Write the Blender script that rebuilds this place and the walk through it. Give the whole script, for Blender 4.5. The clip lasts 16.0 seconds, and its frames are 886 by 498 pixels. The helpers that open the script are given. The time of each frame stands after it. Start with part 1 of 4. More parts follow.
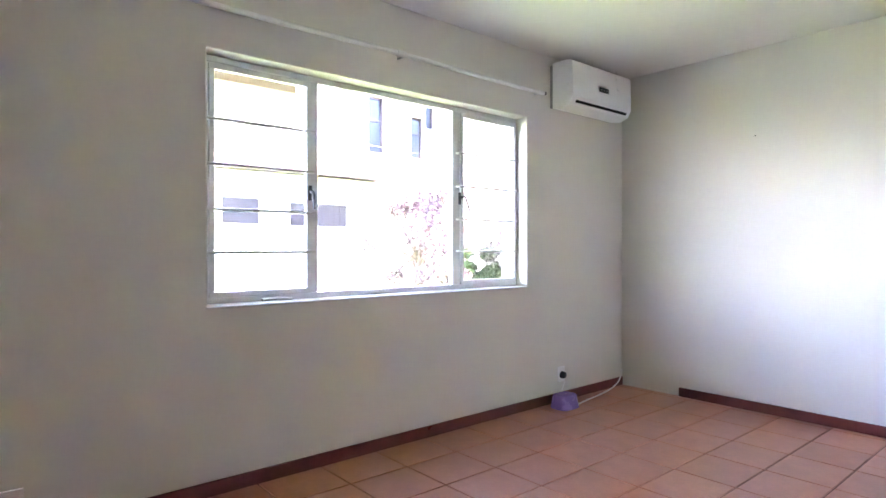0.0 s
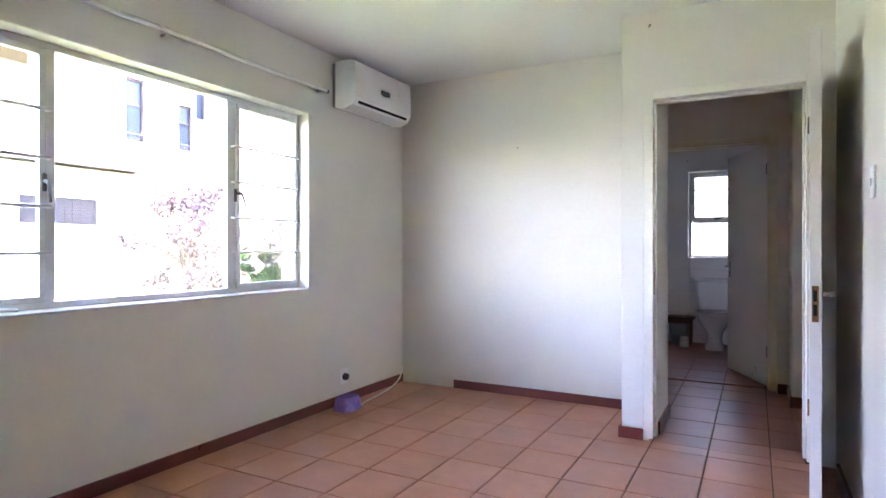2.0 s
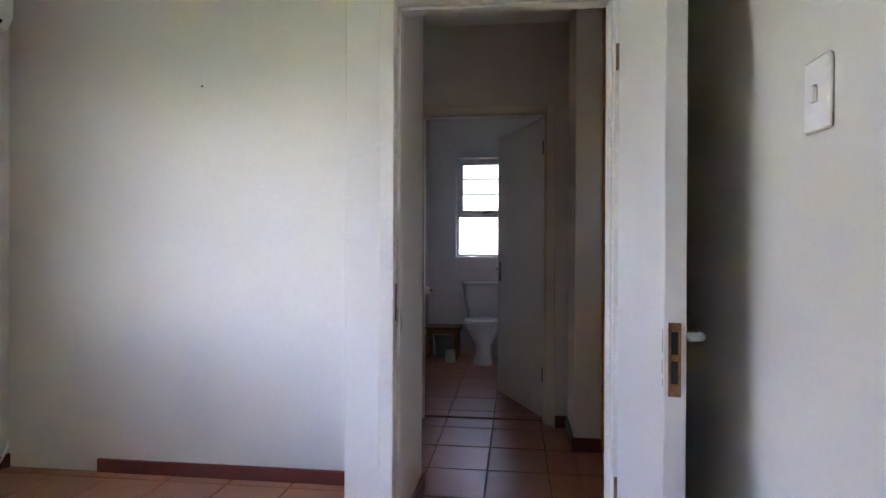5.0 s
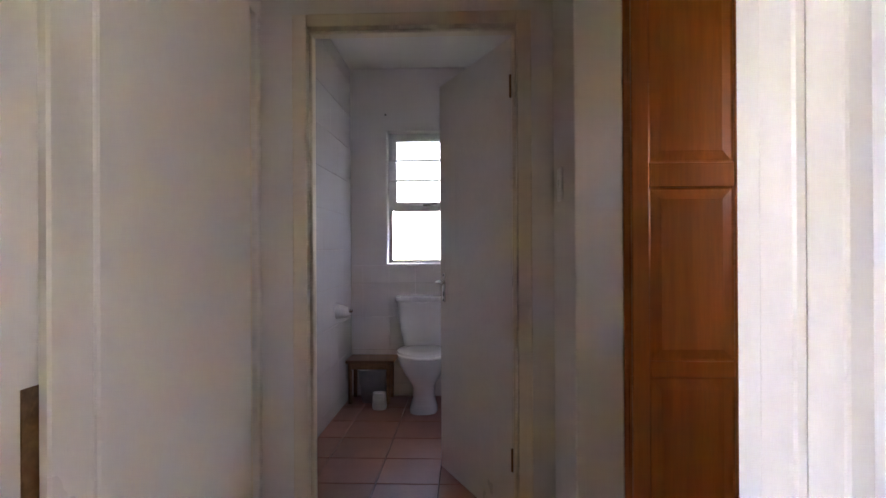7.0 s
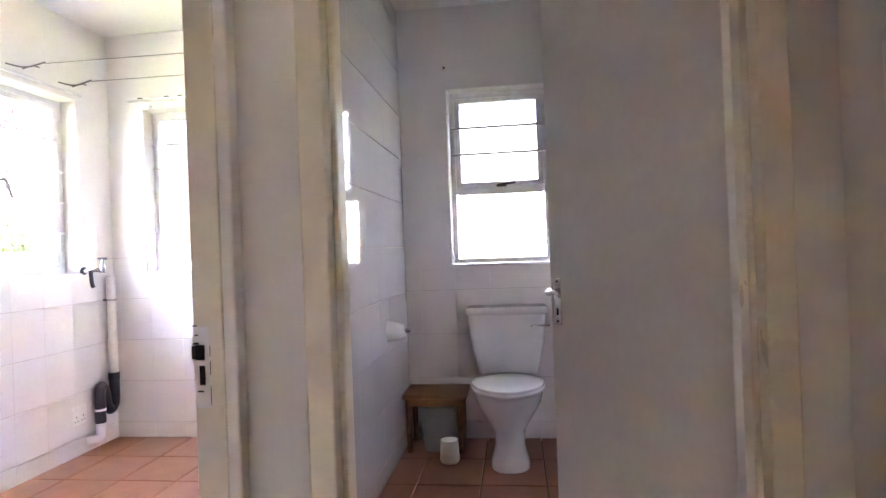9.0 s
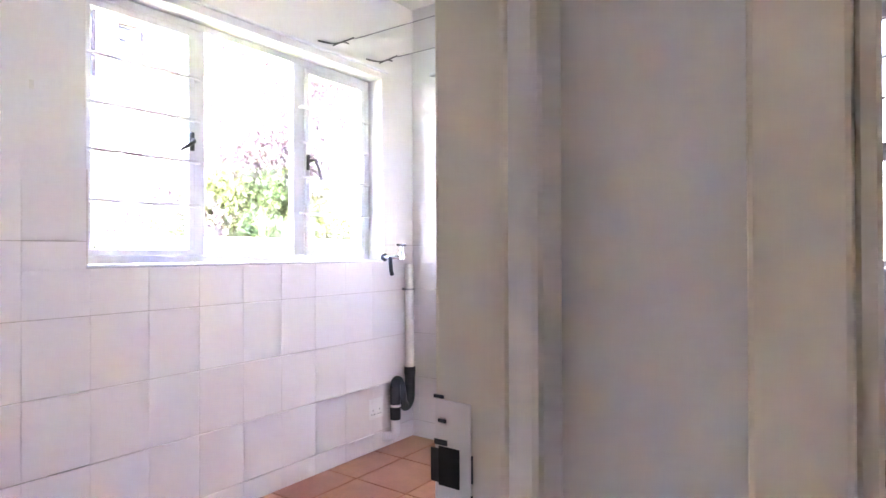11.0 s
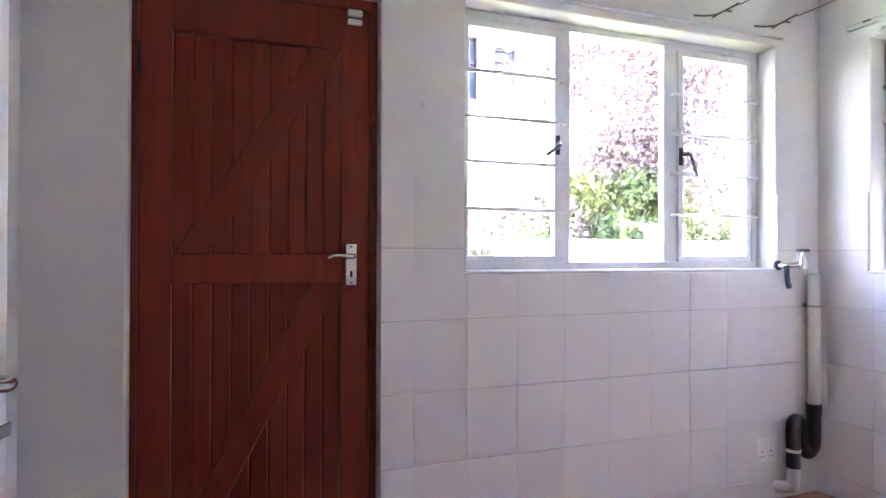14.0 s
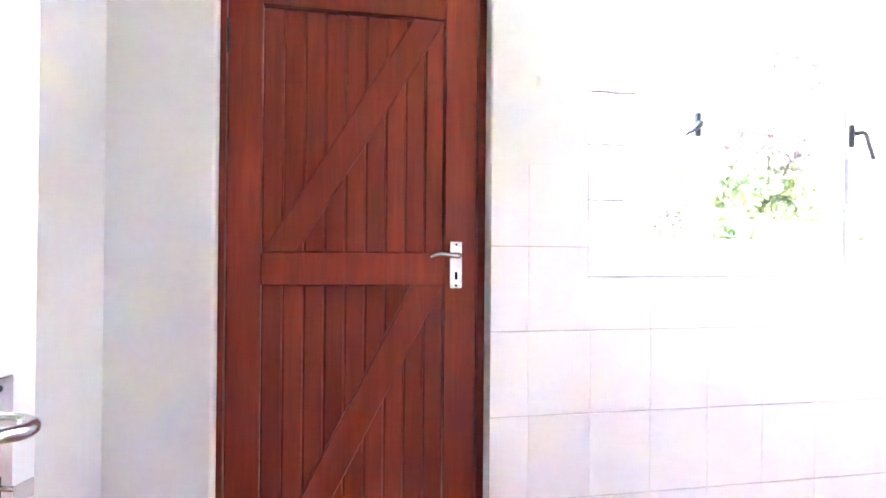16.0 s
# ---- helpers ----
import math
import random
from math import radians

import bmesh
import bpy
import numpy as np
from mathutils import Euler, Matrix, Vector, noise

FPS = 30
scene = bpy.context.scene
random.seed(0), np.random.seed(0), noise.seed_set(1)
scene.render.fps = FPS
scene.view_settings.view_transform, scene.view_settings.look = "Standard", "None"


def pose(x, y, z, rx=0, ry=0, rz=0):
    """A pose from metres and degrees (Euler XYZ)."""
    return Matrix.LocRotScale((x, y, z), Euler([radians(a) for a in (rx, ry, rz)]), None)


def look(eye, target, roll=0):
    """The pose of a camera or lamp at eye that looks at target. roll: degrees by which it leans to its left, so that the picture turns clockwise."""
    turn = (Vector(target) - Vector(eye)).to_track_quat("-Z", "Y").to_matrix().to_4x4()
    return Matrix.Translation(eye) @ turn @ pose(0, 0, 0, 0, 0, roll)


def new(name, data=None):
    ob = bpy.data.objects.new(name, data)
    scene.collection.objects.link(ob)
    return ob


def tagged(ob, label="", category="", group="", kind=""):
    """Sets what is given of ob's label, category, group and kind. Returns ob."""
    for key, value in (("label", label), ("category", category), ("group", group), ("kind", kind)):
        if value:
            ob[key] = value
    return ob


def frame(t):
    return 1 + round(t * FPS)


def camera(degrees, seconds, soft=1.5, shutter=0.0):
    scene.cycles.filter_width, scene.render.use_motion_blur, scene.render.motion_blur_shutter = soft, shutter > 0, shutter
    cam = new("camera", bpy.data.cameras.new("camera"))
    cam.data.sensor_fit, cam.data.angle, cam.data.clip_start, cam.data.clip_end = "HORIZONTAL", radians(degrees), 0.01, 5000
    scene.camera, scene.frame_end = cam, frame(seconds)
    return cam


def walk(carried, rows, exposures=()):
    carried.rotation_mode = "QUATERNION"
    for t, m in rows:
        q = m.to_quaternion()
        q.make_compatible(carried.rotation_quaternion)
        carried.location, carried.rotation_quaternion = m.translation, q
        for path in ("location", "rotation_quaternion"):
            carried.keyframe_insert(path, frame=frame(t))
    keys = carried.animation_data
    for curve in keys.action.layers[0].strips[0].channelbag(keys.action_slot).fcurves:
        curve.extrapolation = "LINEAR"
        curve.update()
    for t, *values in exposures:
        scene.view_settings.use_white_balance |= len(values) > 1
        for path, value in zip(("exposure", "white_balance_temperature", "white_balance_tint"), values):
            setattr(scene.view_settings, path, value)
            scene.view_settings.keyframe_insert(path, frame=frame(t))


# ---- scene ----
cam = camera(74.6, 16.0)
EXPO = [
    (0, 7.1, 6600, 36), (1.5, 7.05, 6600, 36), (3.5, 6.75, 6700, 36), (4.7, 6.35, 6800, 36),
    (7, 7.25, 7500, 42), (7.5, 7.55, 7900, 36), (8, 7.8, 7900, 37), (10.3, 8.15, 7000, 42), (10.7, 8.07, 6950, 42), (11.5, 7.65, 6950, 41),
    (12, 7.3, 6850, 41), (13, 6.9, 6850, 38), (14, 7.12, 6800, 39), (14.5, 7.45, 6850, 39), (15, 8.05, 6950, 39), (15.5, 8.45, 6900, 38), (16, 8.85, 6800, 34),
]
PATH = [
    (0, (2.758, -4.339, 1.142), (1.237, -3.04, 1.137), 0.0),
    (0.5, (2.748, -4.332, 1.142), (1.353, -2.899, 1.138), 0.1),
    (1, (2.745, -4.321, 1.134), (1.476, -2.775, 1.134), 0.1),
    (1.5, (2.736, -4.315, 1.136), (1.618, -2.657, 1.136), 0.1),
    (2, (2.713, -4.296, 1.139), (1.767, -2.534, 1.138), 0.0),
    (2.5, (2.711, -4.254, 1.14), (1.917, -2.418, 1.141), -0.0),
    (3, (2.692, -4.141, 1.136), (2.024, -2.256, 1.137), -0.0),
    (3.5, (2.688, -3.858, 1.149), (2.11, -1.943, 1.149), -0.0),
    (4, (2.649, -3.518, 1.137), (2.165, -1.577, 1.135), 0.0),
    (4.5, (2.617, -3.16, 1.133), (2.272, -1.19, 1.13), 0.1),
    (4.7, (2.612, -2.98, 1.135), (2.315, -1.002, 1.13), 0.1),
    (6.8, (2.666, -1.354, 1.138), (2.551, 0.643, 1.13), 0.3),
    (7, (2.621, -1.174, 1.137), (2.538, 0.824, 1.142), -0.3),
    (7.5, (2.635, -0.812, 1.142), (2.551, 1.186, 1.137), -0.5),
    (8, (2.612, -0.494, 1.145), (2.527, 1.504, 1.142), -0.7),
    (10.3, (2.105, 0.468, 1.093), (1.227, 2.265, 1.103), -1.2),
    (10.5, (2.109, 0.573, 1.11), (1.108, 2.304, 1.12), -0.4),
    (11, (2.010, 0.634, 1.103), (0.838, 2.255, 1.114), -0.2),
    (11.5, (1.903, 0.722, 1.111), (0.566, 2.211, 1.121), -0.2),
    (12, (1.845, 0.769, 1.117), (0.365, 2.114, 1.125), -0.0),
    (12.5, (1.818, 0.785, 1.117), (0.201, 1.962, 1.123), 0.0),
    (13, (1.77, 0.777, 1.116), (0.045, 1.788, 1.121), 0.0),
    (13.5, (1.768, 0.754, 1.133), (-0.042, 1.603, 1.137), 0.1),
    (14, (1.804, 0.744, 1.13), (-0.076, 1.425, 1.142), 0.2),
    (14.5, (1.815, 0.739, 1.136), (-0.113, 1.273, 1.147), 0.2),
    (15, (1.794, 0.731, 1.132), (-0.156, 1.175, 1.148), 0.3),
    (15.5, (1.679, 0.735, 1.131), (-0.281, 1.137, 1.141), 0.4),
    (16, (1.509, 0.743, 1.124), (-0.451, 1.14, 1.136), 0.5),
]
walk(cam, [(t, look(eye, target, roll)) for t, eye, target, roll in PATH], EXPO)


# ---- world and sun ----
SUN_EL, SUN_AZ = radians(67), radians(32)
world = bpy.data.worlds.new("world")
scene.world = world
world.use_nodes = True
wn = world.node_tree.nodes
sky = wn.new("ShaderNodeTexSky")
sky.sky_type, sky.sun_disc = "NISHITA", False
sky.sun_elevation, sky.sun_rotation = SUN_EL, SUN_AZ
world.node_tree.links.new(sky.outputs[0], wn["Background"].inputs[0])
wn["Background"].inputs[1].default_value = 0.15
sun_data = bpy.data.lights.new("sun", "SUN")
sun_data.energy, sun_data.angle, sun_data.color = 5.0, radians(0.5), (1.0, 0.95, 0.88)
sun = new("sun", sun_data)
sun.matrix_world = look((math.sin(SUN_AZ) * math.cos(SUN_EL) * 30, math.cos(SUN_AZ) * math.cos(SUN_EL) * 30, math.sin(SUN_EL) * 30), (0, 0, 0))


# ---- materials ----
def mat(name, color, rough=0.5, metal=0.0, var=0.08, scale=3.0, fine=60.0, bump=0.1, dist=0.002, spot=None, spotamt=0.0, stretch=(1, 1, 1), obj_random=0.0, coat=0.0, spec=0.5, rvar=0.08, gen="Object"):
    """A surface with variation at two scales, bump and varied gloss."""
    m = bpy.data.materials.new(name)
    m.use_nodes = True
    nt = m.node_tree
    N, L = nt.nodes, nt.links
    b = N["Principled BSDF"]
    b.inputs["Metallic"].default_value = metal
    b.inputs["Coat Weight"].default_value = coat
    b.inputs["Coat Roughness"].default_value = 0.15
    b.inputs["Specular IOR Level"].default_value = spec
    if gen == "World":
        pos = N.new("ShaderNodeNewGeometry").outputs["Position"]
    else:
        pos = N.new("ShaderNodeTexCoord").outputs["Object"]
    mp = N.new("ShaderNodeMapping")
    mp.inputs["Scale"].default_value = stretch
    L.new(pos, mp.inputs["Vector"])
    src = mp.outputs[0]
    if obj_random:
        oi = N.new("ShaderNodeObjectInfo")
        ad = N.new("ShaderNodeVectorMath")
        ad.operation = "ADD"
        mu = N.new("ShaderNodeMath")
        mu.operation = "MULTIPLY"
        mu.inputs[1].default_value = 37.0
        L.new(oi.outputs["Random"], mu.inputs[0])
        L.new(mp.outputs[0], ad.inputs[0])
        L.new(mu.outputs[0], ad.inputs[1])
        src = ad.outputs[0]
    n1, n2 = N.new("ShaderNodeTexNoise"), N.new("ShaderNodeTexNoise")
    n1.inputs["Scale"].default_value, n1.inputs["Detail"].default_value = scale, 5
    n2.inputs["Scale"].default_value, n2.inputs["Detail"].default_value = fine, 4
    L.new(src, n1.inputs["Vector"])
    L.new(src, n2.inputs["Vector"])
    def ramp(sock, lo, hi):
        r = N.new("ShaderNodeMapRange")
        r.inputs[1].default_value, r.inputs[2].default_value = 0.3, 0.7
        r.inputs[3].default_value, r.inputs[4].default_value = lo, hi
        L.new(sock, r.inputs[0])
        return r.outputs[0]
    def mult(col, fac):
        v = N.new("ShaderNodeVectorMath")
        v.operation = "SCALE"
        if isinstance(col, tuple):
            v.inputs[0].default_value = col[:3]
        else:
            L.new(col, v.inputs[0])
        L.new(fac, v.inputs["Scale"])
        return v.outputs[0]
    c = mult(tuple(color), ramp(n1.outputs[0], 1 - var, 1 + var))
    c = mult(c, ramp(n2.outputs[0], 1 - var * 0.6, 1 + var * 0.6))
    if obj_random:
        r = N.new("ShaderNodeMapRange")
        r.inputs[3].default_value, r.inputs[4].default_value = 1 - obj_random, 1 + obj_random
        L.new(oi.outputs["Random"], r.inputs[0])
        c = mult(c, r.outputs[0])
    if spot:
        n3 = N.new("ShaderNodeTexNoise")
        n3.inputs["Scale"].default_value, n3.inputs["Detail"].default_value = scale * 2.3, 8
        L.new(src, n3.inputs["Vector"])
        r = N.new("ShaderNodeMapRange")
        r.inputs[1].default_value, r.inputs[2].default_value = 0.42, 0.8
        r.inputs[3].default_value, r.inputs[4].default_value = 0, spotamt
        L.new(n3.outputs[0], r.inputs[0])
        mx = N.new("ShaderNodeMix")
        mx.data_type = "RGBA"
        mx.inputs[7].default_value = (*spot, 1)
        L.new(r.outputs[0], mx.inputs[0])
        L.new(c, mx.inputs[6])
        c = mx.outputs[2]
    L.new(c, b.inputs["Base Color"])
    L.new(ramp(n1.outputs[0], max(0.02, rough - rvar), min(1, rough + rvar)), b.inputs["Roughness"])
    if bump:
        bp = N.new("ShaderNodeBump")
        bp.inputs["Strength"].default_value, bp.inputs["Distance"].default_value = bump, dist
        L.new(n2.outputs[0], bp.inputs["Height"])
        L.new(bp.outputs[0], b.inputs["Normal"])
    return m


def glass(name, rough=0.0, tint=(0.97, 0.985, 0.98), bump=0.0):
    m = bpy.data.materials.new(name)
    m.use_nodes = True
    N, L = m.node_tree.nodes, m.node_tree.links
    b = N["Principled BSDF"]
    b.inputs["Base Color"].default_value = (*tint, 1)
    b.inputs["Roughness"].default_value = rough
    b.inputs["Transmission Weight"].default_value = 1
    b.inputs["IOR"].default_value = 1.45
    if bump:
        n = N.new("ShaderNodeTexNoise")
        n.inputs["Scale"].default_value = 140
        L.new(N.new("ShaderNodeTexCoord").outputs["Object"], n.inputs["Vector"])
        bp = N.new("ShaderNodeBump")
        bp.inputs["Strength"].default_value, bp.inputs["Distance"].default_value = bump, 0.003
        L.new(n.outputs[0], bp.inputs["Height"])
        L.new(bp.outputs[0], b.inputs["Normal"])
    return m


M_WALL = mat("cream_wall_paint", (0.745, 0.715, 0.65), 0.6, var=0.02, scale=1.3, fine=45, bump=0.12, spot=(0.66, 0.62, 0.54), spotamt=0.12, gen="World")
M_WALLW = mat("white_wall_paint", (0.80, 0.78, 0.76), 0.55, var=0.02, scale=1.3, fine=45, bump=0.12, spot=(0.7, 0.67, 0.63), spotamt=0.12, gen="World")
M_CEIL = mat("ceiling_paint", (0.78, 0.77, 0.73), 0.75, var=0.02, scale=1.1, fine=30, bump=0.08, gen="World")
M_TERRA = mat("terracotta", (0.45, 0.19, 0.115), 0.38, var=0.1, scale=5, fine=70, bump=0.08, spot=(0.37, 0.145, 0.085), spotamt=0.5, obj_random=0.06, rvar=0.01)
# darker terracotta for the corridor, passage, lobby and toilet floors
M_TERRA_DARK = mat("darker_terracotta", (0.36, 0.145, 0.09), 0.36, var=0.1, scale=5, fine=70, bump=0.08, spot=(0.29, 0.11, 0.07), spotamt=0.5, obj_random=0.06, rvar=0.01)
M_GROUT = mat("floor_grout", (0.15, 0.075, 0.048), 0.85, var=0.2, scale=4, fine=90, bump=0.3, gen="World")
M_SKIRT = mat("oxblood_skirting", (0.15, 0.032, 0.024), 0.35, var=0.15, scale=6, fine=80, bump=0.1, spot=(0.09, 0.02, 0.016), spotamt=0.5, gen="World")
M_GLOSS = mat("cream_gloss_paint", (0.77, 0.70, 0.56), 0.35, var=0.03, scale=2.5, fine=40, bump=0.08, spot=(0.62, 0.56, 0.44), spotamt=0.2, gen="World")
M_GLOSSW = mat("white_gloss_paint", (0.77, 0.73, 0.66), 0.35, var=0.03, scale=2.5, fine=40, bump=0.08, spot=(0.64, 0.59, 0.49), spotamt=0.2, gen="World")
M_LEAF = mat("white_door_paint", (0.76, 0.73, 0.69), 0.4, var=0.02, scale=2.5, fine=50, bump=0.06, spot=(0.68, 0.64, 0.57), spotamt=0.15, gen="World")
M_STEEL = mat("painted_window_steel", (0.78, 0.78, 0.79), 0.4, var=0.04, scale=6, fine=80, bump=0.1, spot=(0.5, 0.48, 0.46), spotamt=0.25, gen="World")
M_BAR = mat("painted_bar", (0.74, 0.73, 0.72), 0.4, var=0.05, scale=6, fine=80, bump=0.05, gen="World")
M_RED = mat("red_brown_timber", (0.225, 0.034, 0.0185), 0.5, var=0.14, scale=4, fine=22, bump=0.12, stretch=(6, 6, 0.5), spot=(0.148, 0.022, 0.0115), spotamt=0.5, obj_random=0.14, spec=0.2)
M_PINE = mat("orange_pine", (0.49, 0.14, 0.022), 0.36, var=0.12, scale=3, fine=16, bump=0.12, stretch=(7, 7, 0.5), spot=(0.38, 0.095, 0.015), spotamt=0.5, coat=0.2)
M_TILEW = mat("white_wall_tile", (0.81, 0.765, 0.74), 0.38, var=0.012, scale=1.5, fine=30, bump=0.03, rvar=0.01, gen="World")
M_TILET = mat("glazed_wall_tile", (0.64, 0.64, 0.64), 0.05, var=0.01, scale=2, fine=9, bump=0.05, dist=0.001, rvar=0.005, gen="World")
M_GROUTW = mat("pale_grout", (0.62, 0.57, 0.52), 0.85, var=0.08, scale=5, fine=80, bump=0.2, spot=(0.33, 0.26, 0.2), spotamt=0.6, gen="World")
M_CHROME = mat("worn_chrome", (0.62, 0.61, 0.6), 0.2, 1.0, var=0.1, scale=20, fine=120, bump=0.05, rvar=0.08)
M_RUST = mat("rusty_brass", (0.28, 0.15, 0.07), 0.5, 0.7, var=0.3, scale=30, fine=150, bump=0.3, spot=(0.12, 0.05, 0.02), spotamt=0.8)
M_IRON = mat("dark_iron", (0.05, 0.05, 0.055), 0.45, 0.6, var=0.25, scale=20, fine=100, bump=0.2)
M_BLACK = mat("black_plastic", (0.02, 0.02, 0.022), 0.35, var=0.2, scale=10, fine=90, bump=0.1)
# near-black for solid pieces that imitate the shade inside holes and slots
M_HOLE = mat("painted_recess_shade", (0.012, 0.010, 0.010), 0.9, var=0.2, bump=0)
M_PVC = mat("white_plastic", (0.86, 0.85, 0.83), 0.35, var=0.03, scale=8, fine=60, bump=0.03)
M_PVCY = mat("aged_pipe_plastic", (0.72, 0.69, 0.63), 0.4, var=0.06, scale=8, fine=60, bump=0.05)
M_CERAM = mat("ceramic", (0.80, 0.80, 0.79), 0.08, var=0.02, scale=4, fine=30, bump=0, rvar=0.02, coat=0.3)
M_PURPLE = mat("lavender_plastic", (0.27, 0.19, 0.55), 0.25, var=0.08, scale=10, fine=60, bump=0.03)
M_STOOL = mat("old_varnished_wood", (0.24, 0.11, 0.05), 0.45, var=0.25, scale=5, fine=30, bump=0.15, stretch=(0.6, 6, 6))
M_GREYP = mat("grey_plastic", (0.30, 0.29, 0.29), 0.5, var=0.1, scale=6, fine=50, bump=0.05)
M_ROPE = mat("grey_cord", (0.35, 0.34, 0.33), 0.8, var=0.1, scale=30, fine=200, bump=0.1)
M_WIRE = mat("grey_wire", (0.16, 0.15, 0.15), 0.5, 0.5, var=0.2, scale=30, fine=200, bump=0.1)
# the tints dim the bright outdoors as seen through the panes
M_GLASS = glass("dimmed_glass", 0.0, (0.50, 0.515, 0.52))
M_FROST = glass("frosted_glass", 0.35, (0.065, 0.073, 0.069), 0.5)
M_FROSTG = glass("grey_frosted_glass", 0.35, (0.050, 0.053, 0.0545), 0.5)
M_FACADE = mat("pale_facade", (0.52, 0.49, 0.43), 0.8, var=0.04, scale=0.8, fine=25, bump=0.2, gen="World")
M_FASCIA = mat("brown_fascia", (0.05, 0.032, 0.033), 0.5, var=0.1, scale=3, fine=30, bump=0.1)
M_GRILLE = mat("brown_louvre", (0.032, 0.021, 0.023), 0.5, var=0.1, scale=3, fine=30, bump=0.1)
M_ROOF = mat("roof_tile", (0.13, 0.08, 0.075), 0.7, var=0.2, scale=2, fine=15, bump=0.3, gen="World")
M_DARKGL = mat("dark_window_glass", (0.03, 0.04, 0.055), 0.15, var=0.1, scale=1, fine=5, bump=0, spec=0.15)
M_GRASS = mat("lawn", (0.09, 0.135, 0.045), 0.9, var=0.25, scale=0.8, fine=30, bump=0.5, dist=0.02, gen="World")
M_PAVE = mat("pale_paving", (0.40, 0.37, 0.33), 0.85, var=0.12, scale=1.5, fine=30, bump=0.3, gen="World")
M_BARK = mat("bark", (0.14, 0.10, 0.08), 0.9, var=0.3, scale=8, fine=60, bump=0.6, dist=0.01)
M_PLUM = mat("plum_leaf", (0.085, 0.056, 0.060), 0.5, var=0.35, scale=3, fine=20, bump=0, gen="World")
M_LIME = mat("light_green_leaf", (0.13, 0.16, 0.04), 0.45, var=0.4, scale=3, fine=20, bump=0, gen="World")
M_GREEN = mat("green_leaf", (0.065, 0.11, 0.028), 0.45, var=0.4, scale=3, fine=20, bump=0, gen="World")



# ---- mesh helpers ----
def thing(name, at, label="", category="", group="", kind=""):
    ob = new(name)
    ob.location = at
    ob.empty_display_size = 0.05
    return tagged(ob, label, category, group, kind)


def origin_of(ob):
    v = Vector((0, 0, 0))
    while ob:
        v += ob.location
        ob = ob.parent
    return v


def part(name, bm, material, parent=None, label="", smooth=False, kind="", category="", group=""):
    """Link a bmesh, given in world coordinates, as one mesh object under its thing."""
    if parent:
        bmesh.ops.translate(bm, verts=bm.verts, vec=-origin_of(parent))
    bmesh.ops.recalc_face_normals(bm, faces=bm.faces)
    me = bpy.data.meshes.new(name)
    bm.to_mesh(me)
    bm.free()
    if smooth:
        me.shade_smooth()
        me.set_sharp_from_angle(angle=radians(40))
    me.materials.append(material)
    ob = new(name, me)
    ob.parent = parent
    return tagged(ob, label, category, group, kind)


def add_box(bm, x0, x1, y0, y1, z0, z1, bevel=0.0, seg=1, m=None):
    vs = [bm.verts.new((x, y, z)) for x in (min(x0, x1), max(x0, x1)) for y in (min(y0, y1), max(y0, y1)) for z in (min(z0, z1), max(z0, z1))]
    fs = [bm.faces.new([vs[i] for i in q]) for q in ((0, 1, 3, 2), (4, 6, 7, 5), (0, 4, 5, 1), (2, 3, 7, 6), (0, 2, 6, 4), (1, 5, 7, 3))]
    out = vs
    if bevel:
        es = list({e for f in fs for e in f.edges})
        r = bmesh.ops.bevel(bm, geom=es, offset=bevel, segments=seg, affect="EDGES", profile=0.5)
        out = list({v for f in r["faces"] for v in f.verts} | {v for v in vs if v.is_valid})
    if m:
        bmesh.ops.transform(bm, matrix=m, verts=out)
    return out


def box(name, b, material, parent=None, bevel=0.0, seg=1, **kw):
    bm = bmesh.new()
    add_box(bm, *b, bevel=bevel, seg=seg)
    return part(name, bm, material, parent, **kw)


def add_tube(bm, pts, r, n=10, caps=True):
    """A round bar along a line of points; r one radius or one a point."""
    pts = [Vector(p) for p in pts]
    rs = r if isinstance(r, (list, tuple)) else [r] * len(pts)
    rings, up = [], None
    for i, p in enumerate(pts):
        d = (pts[min(i + 1, len(pts) - 1)] - pts[max(i - 1, 0)]).normalized()
        if up is None:
            up = d.orthogonal().normalized()
        up = (up - d * up.dot(d)).normalized()
        side = d.cross(up)
        rings.append([bm.verts.new(p + (up * math.cos(a) + side * math.sin(a)) * rs[i]) for a in (2 * math.pi * k / n for k in range(n))])
    for a, b in zip(rings, rings[1:]):
        for k in range(n):
            bm.faces.new((a[k], a[(k + 1) % n], b[(k + 1) % n], b[k]))
    if caps:
        bm.faces.new(rings[0][::-1])
        bm.faces.new(rings[-1])


def tube(name, pts, r, material, parent=None, n=10, **kw):
    bm = bmesh.new()
    add_tube(bm, pts, r, n)
    return part(name, bm, material, parent, smooth=True, **kw)


def curve_pts(ctrl, n=8):
    """Points along a smooth line through the control points."""
    c = [Vector(p) for p in ctrl]
    c = [2 * c[0] - c[1]] + c + [2 * c[-1] - c[-2]]
    out = []
    for i in range(1, len(c) - 2):
        for k in range(n):
            t = k / n
            out.append(0.5 * ((2 * c[i]) + (c[i + 1] - c[i - 1]) * t + (2 * c[i - 1] - 5 * c[i] + 4 * c[i + 1] - c[i + 2]) * t * t + (3 * c[i] - c[i - 1] - 3 * c[i + 1] + c[i + 2]) * t ** 3))
    out.append(c[-2])
    return out


def add_loft(bm, rings, caps=True):
    """Rings: lists of equally many points; joined in turn."""
    vr = [[bm.verts.new(p) for p in r] for r in rings]
    n = len(vr[0])
    for a, b in zip(vr, vr[1:]):
        for k in range(n):
            bm.faces.new((a[k], a[(k + 1) % n], b[(k + 1) % n], b[k]))
    if caps:
        bm.faces.new(vr[0][::-1])
        bm.faces.new(vr[-1])


